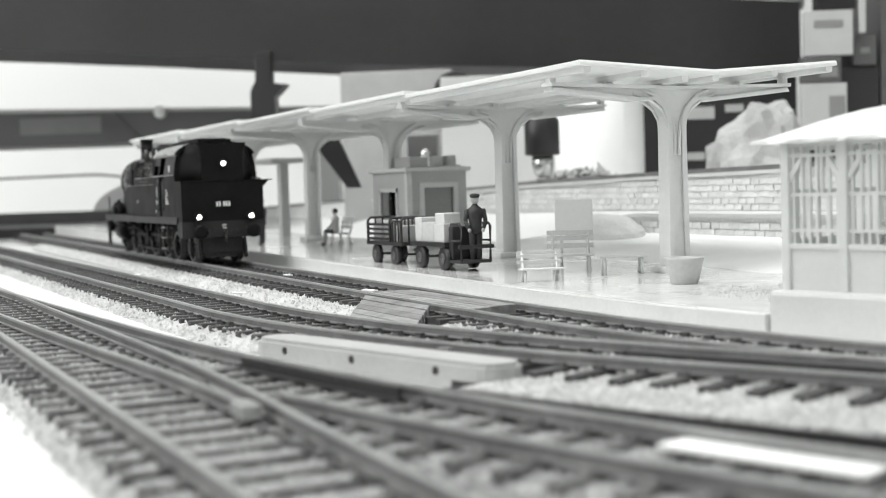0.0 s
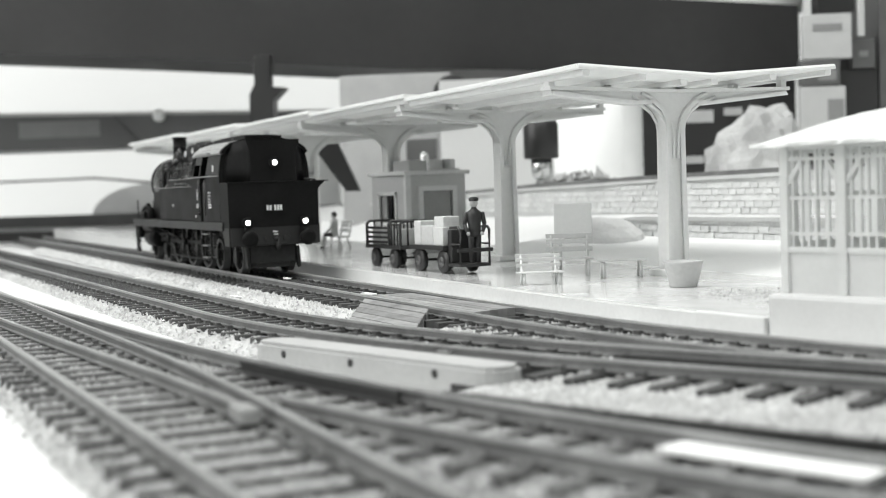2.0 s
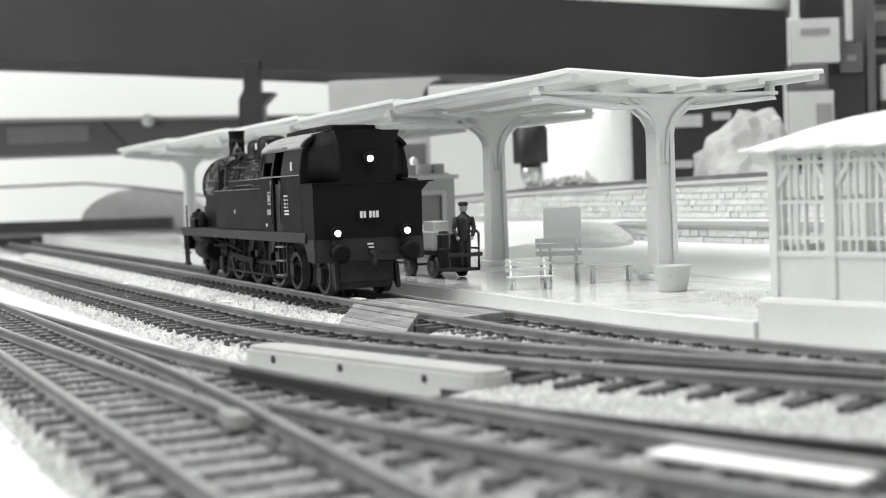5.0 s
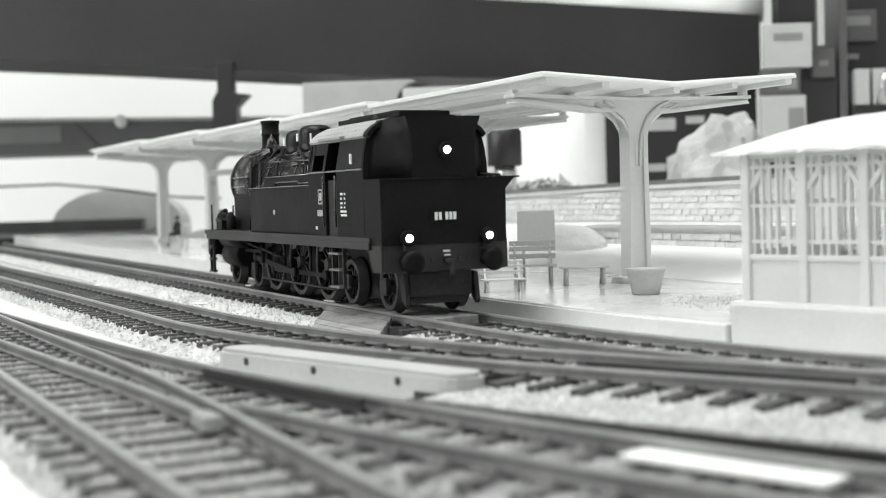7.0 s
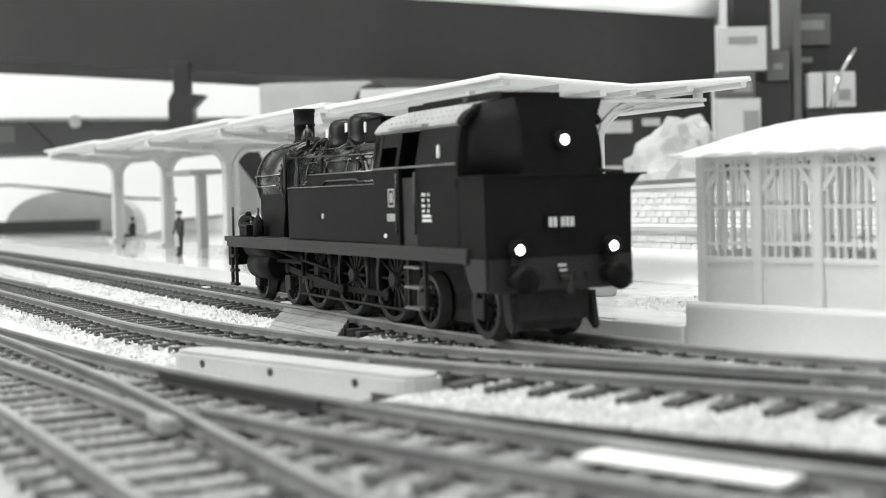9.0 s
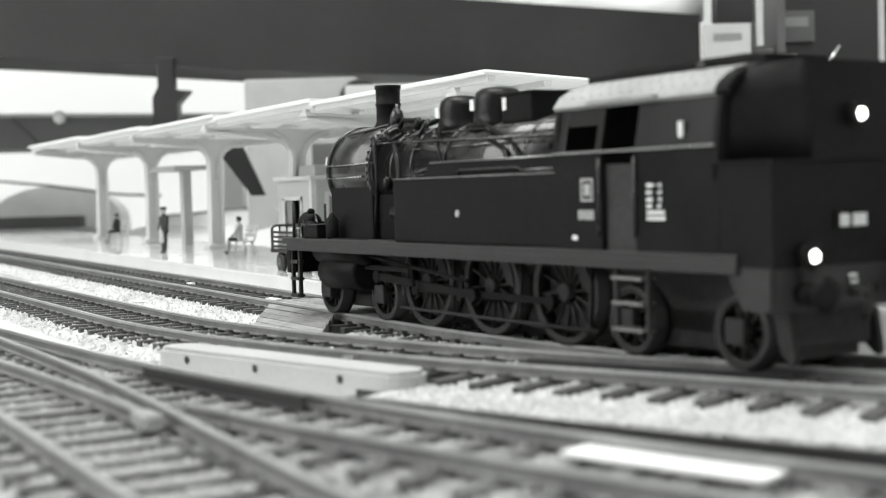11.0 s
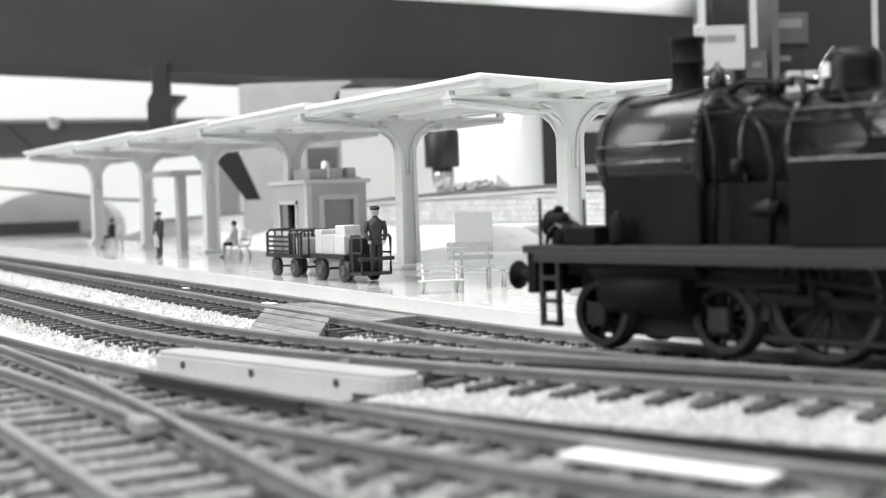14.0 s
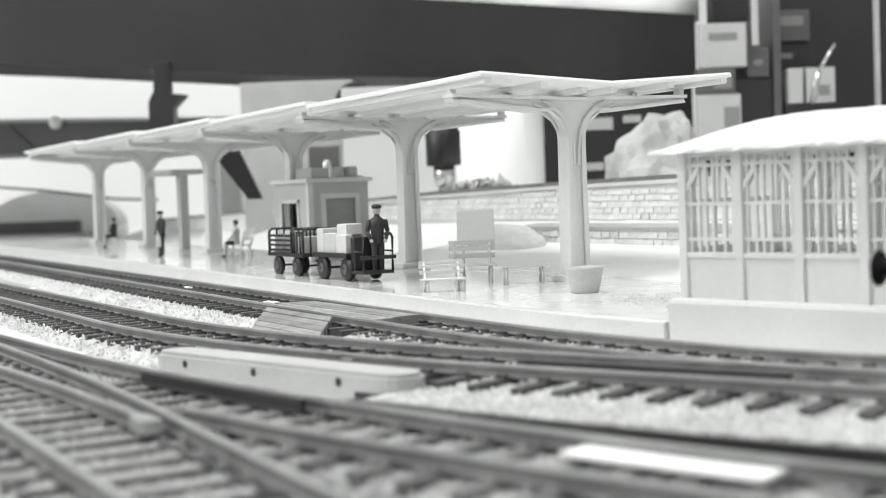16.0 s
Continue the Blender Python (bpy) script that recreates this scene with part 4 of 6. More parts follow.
def build_loco():
    # frames and running boards
    loco_bit("main_frame", box(box(B(), -76, 74, -6.2, 6.2, 2.0, 16), -70, 78, -7, 7, 12, 17.5), BLACK_MATT)
    for s in (1, -1):
        y0, y1 = sorted((s * 9.0, s * 16.4))
        bm = box(B(), -74, 78.6, y0, y1, 16.4, 17.7, 0.15)
        loco_bit("running_board", bm, BOARD, "dark grey running board")
        ya, yb = sorted((s * 15.6, s * 16.6))
        loco_bit("valance", box(B(), -74, 76, ya, yb, 14.9, 16.6, 0.1), BOARD)
        # side tank
        y0, y1 = sorted((s * 8.6, s * 15.9))
        loco_bit("side_tank", box(B(), -30.5, 25.3, y0, y1, 17.7, 30.6, 0.5), BLACK)
        ya, yb = sorted((s * 15.95, s * 16.35))
        loco_bit("tank_rail", tube(B(), [(24, s * 13.5, 31.2), (14, s * 13.5, 31.2)], 0.2), BLACK_GLOSS)
        loco_bit("boiler_handrail", tube(B(), [(67.0, s * 8.6, 33.8), (65.5, s * 11.0, 34.2), (46, s * 11.0, 34.4), (45, s * 9.4, 34.4)], 0.14), GLINT_METAL, "handrail with its glint put into a bright colour")
        for x in (62, 54):
            loco_bit("rail_stanchion", tube(B(), [(x, s * 9.8, 34.4), (x, s * 11.0, 34.4)], 0.3), BLACK_GLOSS)
        loco_bit("feed_pipe", tube(B(), [(24, s * 12.2, 31.6), (18, s * 12.2, 32.2), (-10, s * 12.2, 32.2), (-14, s * 12.2, 31.2)], 0.5), BLACK_GLOSS)
        loco_bit("sand_pipe", tube(B(), [(23, s * 5.5, 42), (18, s * 9.3, 37), (12, s * 11.5, 31)], 0.4), BLACK)
        loco_bit("sand_pipe", tube(B(), [(9, s * 5.5, 42), (-8, s * 9.3, 37), (-16, s * 11.5, 31)], 0.4), BLACK)
        loco_bit("control_rod", tube(B(), [(46, s * 7.4, 39.9), (-30, s * 7.4, 39.9)], 0.2), BLACK_GLOSS)
        loco_bit("tank_top_rail", tube(B(), [(12.5, s * 14.7, 33.5), (-30, s * 14.7, 33.5)], 0.14), GLINT_METAL, "rail over the tank, coloured bright as an edge highlight")
        bm = prism(B(), [(-30.5, 30.5), (16.0, 30.5), (12.5, 33.4), (-30.5, 33.4)], min(s * 8.6, s * 14.6), max(s * 8.6, s * 14.6), "y")
        loco_bit("tank_shoulder", bm, BLACK, "black set-back upper part of the tank")
        loco_bit("tank_pipe", tube(B(), [(3, s * 15.0, 30.6), (1, s * 15.0, 31.8), (-18, s * 15.0, 31.8), (-20, s * 15.0, 31.2), (-30, s * 15.0, 31.2)], 0.32), BLACK_GLOSS)
        # Bright bar added as the highlight along the tank's top edge.
        loco_bit("tank_edge", box(B(), -30.4, 25.2, min(s * 15.6, s * 16.05), max(s * 15.6, s * 16.05), 30.45, 30.68, 0.05), GLINT_METAL, "thin bright bar painted as the tank edge highlight")
        loco_bit("lower_handrail", tube(B(), [(66.4, s * 10.6, 31.4), (48, s * 10.9, 31.5)], 0.16), GLINT_METAL)
        loco_bit("smokebox_pipe", tube(B(), [(49, s * 3.0, 43.0), (58, s * 6.2, 41.6), (62, s * 6.6, 41.2)], 0.3), BLACK_GLOSS)
        loco_bit("reach_rod", tube(B(), [(45, s * 8.6, 38.6), (22, s * 9.2, 38.2), (-30, s * 9.4, 37.2)], 0.3), BLACK_GLOSS)
        loco_bit("steam_pipe", tube(B(), [(2, s * 8.2, 38.2), (-6, s * 9.4, 35.4), (-10, s * 11.2, 32.0)], 0.55), CAB_UPPER)
        for x in (-20, -27):
            loco_bit("washout_plug", lathe(B(), ((0.9, 0), (0.9, s * 0.6), (0.4, s * 0.9)), (x, s * 8.5, 36.0), "y", 12), CAB_UPPER)
        # cylinder block and slide bars
        bm = lathe(B(), ((3.4, 46), (4.0, 46.4), (4.0, 63.0), (3.4, 63.5)), (0, s * 11.0, 10.2), "x", 22)
        lathe(bm, ((2.0, 43), (2.9, 43.4), (2.9, 65), (2.0, 65.4)), (0, s * 12.4, 15.0), "x", 16)
        loco_bit("cylinder", bm, BLACK)
        loco_bit("slide_bar", box(B(), 26, 45, min(s * 11, s * 12.4), max(s * 11, s * 12.4), 11.2, 12.2, 0.1), ROD)
        bm = B()
        tube(bm, [(44, s * 13, 14.6), (24, s * 13, 12.5)], 0.45)
        tube(bm, [(24, s * 13, 16), (23, s * 13, 8.5)], 0.55)
        tube(bm, [(23, s * 13, 12.5), (2, s * 13.2, 10.5)], 0.4)
        loco_bit("valve_gear", bm, ROD, "dull steel valve gear")
        # front steps
        bm = B()
        for x in (71.2, 75.0):
            box(bm, x - 0.4, x + 0.4, min(s * 15, s * 15.8), max(s * 15, s * 15.8), 3.8, 16.5)
        for z in (4.3, 8.2, 12.2):
            box(bm, 71.2, 75.0, min(s * 14.4, s * 16.2), max(s * 14.4, s * 16.2), z - 0.35, z + 0.35)
        loco_bit("front_steps", bm, BOARD)
        # cab steps
        bm = B()
        for x in (-45.6, -53.4):
            box(bm, x - 0.4, x + 0.4, min(s * 14.8, s * 15.6), max(s * 14.8, s * 15.6), 4.8, 16.5)
        loco_bit("step_hanger", bm, BLACK_MATT)
        for z in (5.2, 9.4, 13.4):
            loco_bit("step_tread", box(B(), -53.2, -45.8, min(s * 13.6, s * 16.6), max(s * 13.6, s * 16.6), z - 0.22, z + 0.22), STEP_METAL, "step tread with its highlight put into a bright colour")
        # front uprights
        bm = B()
        tube(bm, [(76, s * 14.5, 17.5), (76, s * 14.5, 26)], 0.32)
        tube(bm, [(71, s * 8.6, 17.5), (71, s * 8.6, 25.6)], 0.3)
        loco_bit("lamp_iron", bm, BLACK_MATT)
        # buffers
        for x, e in ((78.4, 1), (-80, -1)):
            bm = lathe(B(), ((1.7, 0), (1.7, 3.2), (1.1, 3.3), (1.1, 6.6), (2.4, 6.9), (2.65, 7.4), (1.6, 7.8)) if e > 0 else
                       ((1.6, -5.3), (2.75, -4.9), (2.5, -4.3), (1.1, -4.0), (1.1, -2.7), (1.7, -2.6), (1.7, 0)), (x, s * 10.05, 12.1), "x", 22)
            loco_bit("buffer", bm, BLACK, "dark sprung buffer")
        # lamps at the bunker
        lamp = loco_bit("headlight", lathe(B(), ((1.1, 0), (1.75, -0.6), (1.9, -2.0), (1.65, -2.2)), (-80.6, s * 10.05, 17.5), "x", 20), BLACK)
        part("lens", lathe(B(), ((0.92, -2.15), (0.85, -2.4), (0.5, -2.55)), (-80.6, s * 10.05, 17.5), "x", 20), LAMP_GLOW, lamp, "bright glowing headlight lens")
    # front platform, beams
    loco_bit("front_deck", box(B(), 70, 78.7, -16.45, 16.45, 16.5, 17.8, 0.15), BOARD)
    loco_bit("front_beam", box(B(), 76.5, 78.5, -15.5, 15.5, 9.4, 16.4, 0.3), BLACK)
    loco_bit("rear_beam", box(B(), -80.4, -78, -15.2, 15.2, 9.6, 16.4, 0.5), BOARD, "dark buffer beam with small holes")
    bm = B()
    for y in (-5.6, -3.4, 3.4, 5.6):
        box(bm, -80.75, -80.2, y - 0.6, y + 0.6, 11.6, 12.8)
    # Near-black boxes on the beam, painted as shade in its slots.
    loco_bit("beam_slots", bm, DARK_INSIDE)
    bm = B()
    tube(bm, [(-80, 0, 12), (-83, 0, 12), (-83.6, 0, 10), (-82.6, 0, 8.2)], 0.7)
    loco_bit("coupling_hook", bm, BLACK_MATT)
    loco_bit("front_hook", tube(B(), [(80, 0, 12), (83, 0, 12), (83.6, 0, 10), (82.6, 0, 8.4)], 0.7), BLACK_MATT)
    for s in (1, -1):
        loco_bit("beam_side_plate", prism(B(), [(-80, 16.4), (-70.5, 16.4), (-74.5, 9.8), (-80, 9.8)], s * 15.2, s * 15.9, "y"), BOARD)
        loco_bit("lamp_bracket", box(B(), -82, -80.2, min(s * 9.2, s * 10.9), max(s * 9.2, s * 10.9), 14.6, 16.0, 0.2), BLACK_MATT)
    # rear guard irons and bogie frames
    for s in (1, -1):
        loco_bit("guard_iron", prism(B(), [(-77, 9), (-74, 9), (-75.5, 3.2), (-77.5, 1.6), (-78.2, 2.4)], s * 8.4, s * 9.4, "y"), BLACK_MATT)
        loco_bit("bogie_frame", box(B(), -72, -38, min(s * 4.5, s * 6.2), max(s * 4.5, s * 6.2), 4.2, 8.5, 0.4), BLACK_MATT)
        loco_bit("bogie_frame", box(B(), 38, 72, min(s * 4.5, s * 6.2), max(s * 4.5, s * 6.2), 4.2, 8.5, 0.4), BLACK_MATT)
        loco_bit("brake_shoe", prism(B(), [(32.8, 11), (34.2, 11), (34.8, 6), (33.4, 6)], s * 7.0, s * 9.2, "y"), BLACK_MATT)
        loco_bit("brake_shoe", prism(B(), [(9.8, 11), (11.2, 11), (12.6, 6), (11.2, 6)], s * 7.0, s * 9.2, "y"), BLACK_MATT)
    loco_bit("rear_valve_chest", box(B(), -77, -72, -8, 8, 3.6, 9.6, 0.5), BLACK_MATT)
    # smokebox and boiler
    bm = lathe(B(), ((1.2, 69.0), (5.5, 68.6), (8.9, 67.6), (10.0, 66.8), (10.35, 66.2), (10.35, 45.4), (9.7, 45.0)), (0, 0, 32.8), "x", 44)
    sm = loco_bit("smokebox", bm, BLACK_GLOSS, "glossy black smokebox")
    part("smokebox_ring", lathe(B(), ((10.3, 65.9), (10.65, 65.8), (10.65, 65.0), (10.3, 64.9)), (0, 0, 32.8), "x", 44), BLACK_GLOSS, sm)
    part("smokebox_ring", lathe(B(), ((10.3, 46.6), (10.7, 46.5), (10.7, 45.4), (10.3, 45.3)), (0, 0, 32.8), "x", 44), BLACK_GLOSS, sm)
    part("smokebox_saddle", box(B(), 45.6, 65.6, -9.7, 9.7, 16, 31.5, 0.6), BLACK, sm)
    bm = B()
    for k in range(26):
        a = radians(-10 + 200 * k / 25)
        p = Vector((46.0, 10.75 * math.cos(a), 32.8 + 10.75 * math.sin(a)))
        box(bm, p.x - 0.28, p.x + 0.28, p.y - 0.28, p.y + 0.28, p.z - 0.28, p.z + 0.28)
    part("rivets", bm, BLACK_GLOSS, sm)
    bm = lathe(B(), ((9.2, 45.2), (9.2, -30.5)), (0, 0, 32.4), "x", 44)
    bo = loco_bit("boiler", bm, BLACK_GLOSS, "glossy black boiler")
    for x in (38, 29.5, 16.5, 2.5, -12, -22):
        part("boiler_band", lathe(B(), ((9.2, x - 0.5), (9.42, x - 0.45), (9.42, x + 0.45), (9.2, x + 0.5)), (0, 0, 32.4), "x", 44), BLACK_GLOSS, bo)
    loco_bit("firebox_side", box(B(), -30, -5, -8.4, 8.4, 17.5, 31, 0.4), BLACK)
    loco_bit("frame_plate", box(B(), 20, 47, -8.0, 8.0, 17.4, 27.5, 0.4), BLACK)
    for s in (1, -1):
        y0, y1 = sorted((s * 9.2, s * 14.6))
        loco_bit("lubricator", box(B(), 63.5, 70.5, y0, y1, 17.8, 20.6, 0.3), BLACK)
        loco_bit("lubricator_lid", box(B(), 63.2, 70.8, min(s * 9.0, s * 14.8), max(s * 9.0, s * 14.8), 20.6, 21.0, 0.1), CAB_UPPER)
        loco_bit("oil_pump", lathe(B(), ((1.3, 17.7), (1.5, 18.2), (1.5, 22.0), (0.8, 22.8), (0.4, 23.6)), (60.5, s * 12.2, 0), "z", 14), BLACK)
        loco_bit("air_pipe", tube(B(), [(70, s * 13.4, 19.5), (73, s * 13.6, 21.4), (75.5, s * 12.6, 20.2), (77.4, s * 11.4, 18)], 0.4), BLACK_GLOSS)
        loco_bit("air_pipe", tube(B(), [(70, s * 11.0, 20.8), (74, s * 10.0, 23.0), (76.5, s * 8.4, 20.6), (77.5, s * 8.0, 18)], 0.35), BLACK_GLOSS)
        loco_bit("ash_pan", box(B(), -34, 34, min(s * 6.2, s * 6.5), max(s * 6.2, s * 6.5), 3.4, 15.8), BLACK_MATT)
    for s in (1, -1):
        loco_bit("upper_handrail", tube(B(), [(30, s * 8.8, 36.8), (8, s * 8.8, 36.8), (-8, s * 8.8, 36.9)], 0.12), GLINT_METAL)
        loco_bit("injector", lathe(B(), ((0.9, 30), (1.4, 30.6), (1.4, 34.5), (0.9, 35)), (0, s * 10.4, 23.5), "x", 12), CAB_UPPER)
        loco_bit("clack_valve", lathe(B(), ((0.6, 0), (1.1, 0.5), (1.1, 2.2), (0.5, 2.8)), (38.5, s * 9.6, 28.5), "z", 12), CAB_UPPER)
        for x in (12.5, -11.0, -32.0):
            loco_bit("brake_hanger", tube(B(), [(x, s * 9.6, 14.5), (x + 0.8, s * 9.6, 4.0)], 0.45), BLACK_MATT)
        loco_bit("brake_rod", tube(B(), [(34, s * 9.8, 3.4), (-34, s * 9.8, 3.2)], 0.35), BLACK_MATT)
        for x in (67.2, 41.9, -42.0, -67.3):
            loco_bit("axle_box", box(B(), x - 2.0, x + 2.0, min(s * 9.6, s * 10.8), max(s * 9.6, s * 10.8), 3.8, 7.8, 0.3), BLACK_MATT)
    # chimney, bell, domes, box
    loco_bit("chimney", lathe(B(), ((4.2, 41.8), (3.4, 42.8), (2.75, 44.0), (2.75, 47.6), (2.95, 47.7), (2.95, 48.2), (2.75, 48.3), (2.8, 51.3), (3.05, 51.5), (3.05, 52.3), (2.4, 52.3), (2.2, 47)), (54.4, 0, 0), "z", 30), BLACK, "black chimney with a raised band")
    loco_bit("bell", lathe(B(), ((1.3, 41.8), (1.3, 43.2), (1.75, 43.4), (1.5, 45.0), (1.1, 46.2), (0.4, 46.8), (0.3, 47.6)), (47.0, 2.0, 0), "z", 16), BLACK_GLOSS)
    for x, r, h in ((23.4, 4.6, 47.7), (9.4, 5.0, 48.4)):
        d = loco_bit("steam_dome", lathe(B(), ((r + 1.2, 40.2), (r + 0.2, 41.6), (r, 43), (r, h - 2.4), (r * 0.92, h - 1.1), (r * 0.7, h - 0.3), (r * 0.3, h)), (x, 0, 0), "z", 32), CAB_UPPER, "rounded black dome")
        part("white_tag", box(B(), x + 1.4, x + 2.8, r - 0.75, r + 0.12, h - 4.6, h - 2.4), WHITE_MARK, d, "small white tag")
    d = loco_bit("sand_box", box(B(), -8.0, 2.0, -4.4, 4.4, 40.5, 46.4, 0.6), BLACK)
    part("sand_box_lid", box(B(), -8.4, 2.4, -4.8, 4.8, 46.0, 46.5, 0.2), BLACK, d)
    part("white_tag", box(B(), 0.2, 1.5, 4.2, 4.55, 43.2, 45.6), WHITE_MARK, d, "small white tag")
    for path, r in (([(44, 3, 42.2), (40, 4.5, 43.6), (35, 3.2, 43.2), (31, 5, 42.5)], 0.55), ([(43, -3, 42.5), (36, -3.6, 44), (31, -2, 43)], 0.6),
                    ([(45, 9.4, 40), (43.5, 9.9, 38), (42, 10.4, 33), (42, 10.4, 26), (42, 11, 18)], 0.5), ([(36, 9.2, 38), (33, 10.2, 35), (31, 11, 30), (31, 11.5, 18)], 0.55),
                    ([(44, 6.5, 41.2), (41, 8.2, 40.6), (39, 8.6, 39.0), (34, 8.2, 40.2)], 0.4), ([(31, 3.5, 43.0), (28, 6.4, 41.8), (27, 8.4, 39.4)], 0.45)):
        loco_bit("boiler_pipe", tube(B(), path, r), CAB_UPPER)
    for rings, where in ((((1.2, 41), (1.5, 42.6), (0.9, 43.6)), (38.5, 0.5, 0)), (((1.0, 41), (1.2, 43.0), (0.6, 44.6)), (-16, 3.0, 0)),
                         (((0.9, 41), (1.0, 43.6), (0.5, 45.4)), (-26, 1.0, 0)), (((0.8, 41), (1.0, 42.8), (0.5, 43.8)), (34, 4.2, 0))):
        loco_bit("safety_valve", lathe(B(), rings, where, "z", 12), CAB_UPPER)
    for path, r in (([(78, 9, 17.8), (77, 9.5, 19.5), (74, 7, 20.2), (72, 3, 19.4)], 0.4), ([(78.5, 4, 17.8), (76, 5, 19.8), (75, 9, 22), (73, 11, 20)], 0.5)):
        loco_bit("front_pipe", tube(B(), path, r), BLACK)
    for y in (10.05, -10.05):
        lamp = loco_bit("headlight", lathe(B(), ((1.2, -2.4), (2.2, -1.8), (2.4, 0.6), (2.6, 0.8), (2.6, 1.4), (2.0, 1.5)), (76.0, y, 21.2), "x", 22), BLACK, "unlit black front headlight")
        part("lens", lathe(B(), ((1.9, 1.3), (1.4, 1.7), (0.5, 1.9)), (76.0, y, 21.2), "x", 20), PANE, lamp, "dull grey headlight lens")
        part("lamp_foot", box(B(), 75.2, 76.8, y - 0.7, y + 0.7, 17.7, 19.2, 0.15), BLACK, lamp)
        part("lamp_cap", lathe(B(), ((0.9, 23.4), (0.9, 24.2), (0.4, 24.6)), (75.6, y, 0), "z", 12), BLACK, lamp)
    for y in (11.2, -11.2):
        loco_bit("front_lamp", lathe(B(), ((1.7, 17.7), (2.0, 18.2), (1.9, 20.8), (1.0, 21.6)), (73.5, y, 0), "z", 14), BLACK)
    # cab
    out = cab_outline()
    for x0, x1 in ((-31.2, -30.0), (-70.2, -69.0)):
        loco_bit("cab_end", prism(B(), out, x0, x1, "x"), BLACK)
    for s in (1, -1):
        bm = B()
        def wall(xa, xb, z0, z1):
            box(bm, xa, xb, min(s * 15.2, s * 16.0), max(s * 15.2, s * 16.0), z0, z1)
        wall(-43.2, -31.2, 17.7, 34.0)
        wall(-69.0, -51.6, 17.7, 34.0)
        loco_bit("cab_side", bm, BLACK)
        bm = B()
        for xa, xb in ((-33.2, -31.2), (-43.2, -41.6), (-69.0, -51.6)):
            prism(bm, [(s * 16.0, 34.0), (s * 14.5, 41.6), (s * 13.8, 41.6), (s * 15.2, 34.0)], xa, xb, "x")
        prism(bm, [(s * 15.2, 38.0), (s * 14.5, 41.6), (s * 13.8, 41.6), (s * 14.5, 38.0)], -41.6, -33.2, "x")
        loco_bit("cab_upper_side", bm, CAB_UPPER, "satin black upper cab panels leaning inwards")
        loco_bit("window_frame", prism(B(), [(s * 16.15, 33.8), (s * 14.75, 41.2), (s * 14.5, 41.2), (s * 15.9, 33.8)], -33.6, -33.3, "x"), BOARD)
        loco_bit("cab_door", box(B(), -51.4, -43.4, min(s * 14.6, s * 15.2), max(s * 14.6, s * 15.2), 17.7, 31.5), BLACK_MATT)
        loco_bit("waist_rail", box(B(), -69.5, -30.4, min(s * 15.9, s * 16.35), max(s * 15.9, s * 16.35), 33.45, 33.8), GLINT_METAL)
        loco_bit("cab_handrail", tube(B(), [(-43.0, s * 16.5, 20), (-43.0, s * 16.5, 32.5)], 0.24), BLACK_GLOSS)
        loco_bit("cab_handrail", tube(B(), [(-51.9, s * 16.5, 20), (-51.9, s * 16.5, 32.5)], 0.24), BLACK_GLOSS)
        loco_bit("window_bar", box(B(), -62.9, -62.1, min(s * 15.9, s * 16.3), max(s * 15.9, s * 16.3), 35.0, 37.4), WHITE_MARK, "small pale label")
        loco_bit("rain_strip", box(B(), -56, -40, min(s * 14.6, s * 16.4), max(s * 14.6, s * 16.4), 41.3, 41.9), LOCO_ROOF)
    # roof shell
    n = 24
    roof = [(15.6 * math.cos(radians(14 + 152 * k / n)), 38.7 + 7.7 * math.sin(radians(14 + 152 * k / n)) ** 0.75) for k in range(n + 1)]
    inner = [(y * 0.96, z - 0.6) for y, z in roof]
    # Sides grey for the sheen they catch, crown left black.
    for a, b, mat, label in ((0, 9, LOCO_ROOF, "cab roof side with its sheen painted grey"), (9, 15, BLACK, ""), (15, 24, LOCO_ROOF, "cab roof side with its sheen painted grey")):
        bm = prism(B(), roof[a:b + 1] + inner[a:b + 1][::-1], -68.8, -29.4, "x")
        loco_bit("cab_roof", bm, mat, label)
    loco_bit("roof_end", prism(B(), [(y * 1.01, z + 0.12) for y, z in roof] + inner[::-1], -71.6, -68.8, "x"), BLACK)
    rv = B()
    for r_ in range(0, 6, 2):
        for k in range(16):
            x = -31 - k * 2.5 + (r_ % 2) * 1.2
            y, z = roof[2 + r_]
            box(rv, x - 0.12, x + 0.12, y - 0.1, y + 0.1, z - 0.1, z + 0.08)
    loco_bit("roof_rivets", rv, BLACK_MATT)
    vent = loco_bit("roof_vent", box(B(), -70.5, -28, -6.5, 6.5, 45.6, 47.1, 0.3), BLACK)
    part("vent_lid", box(B(), -66, -34, -5.6, 5.6, 47.1, 47.5, 0.15), BLACK, vent)
    for s in (1, -1):
        part("lifting_eye", lathe(B(), ((0.5, -0.3), (0.9, -0.3), (0.9, 0.3), (0.5, 0.3)), (-58, s * 7.6, 46.0), "y", 12), BLACK_MATT, vent)
    loco_bit("whistle", lathe(B(), ((0.5, 40.0), (0.5, 44.6), (0.8, 44.8), (0.8, 46.4), (0.3, 46.8)), (-27.5, 5.0, 0), "z", 10), BLACK_GLOSS)
    # bunker with flared rim and upper coal plate
    bm = B()
    sect = [(15.9, 15.9), (16.0, 28.4), (16.0, 30.6), (16.0, 31.1), (-17.8, 31.1), (-17.8, 30.6), (-15.6, 28.4), (-15.4, 15.9)]
    prism(bm, sect, -80.6, -69.0, "x")
    loco_bit("bunker", bm, BLACK, "matt black coal bunker")
    loco_bit("bunker_rim", box(B(), -81.0, -69, -19.2, 16.3, 30.75, 31.15, 0.15), BLACK)
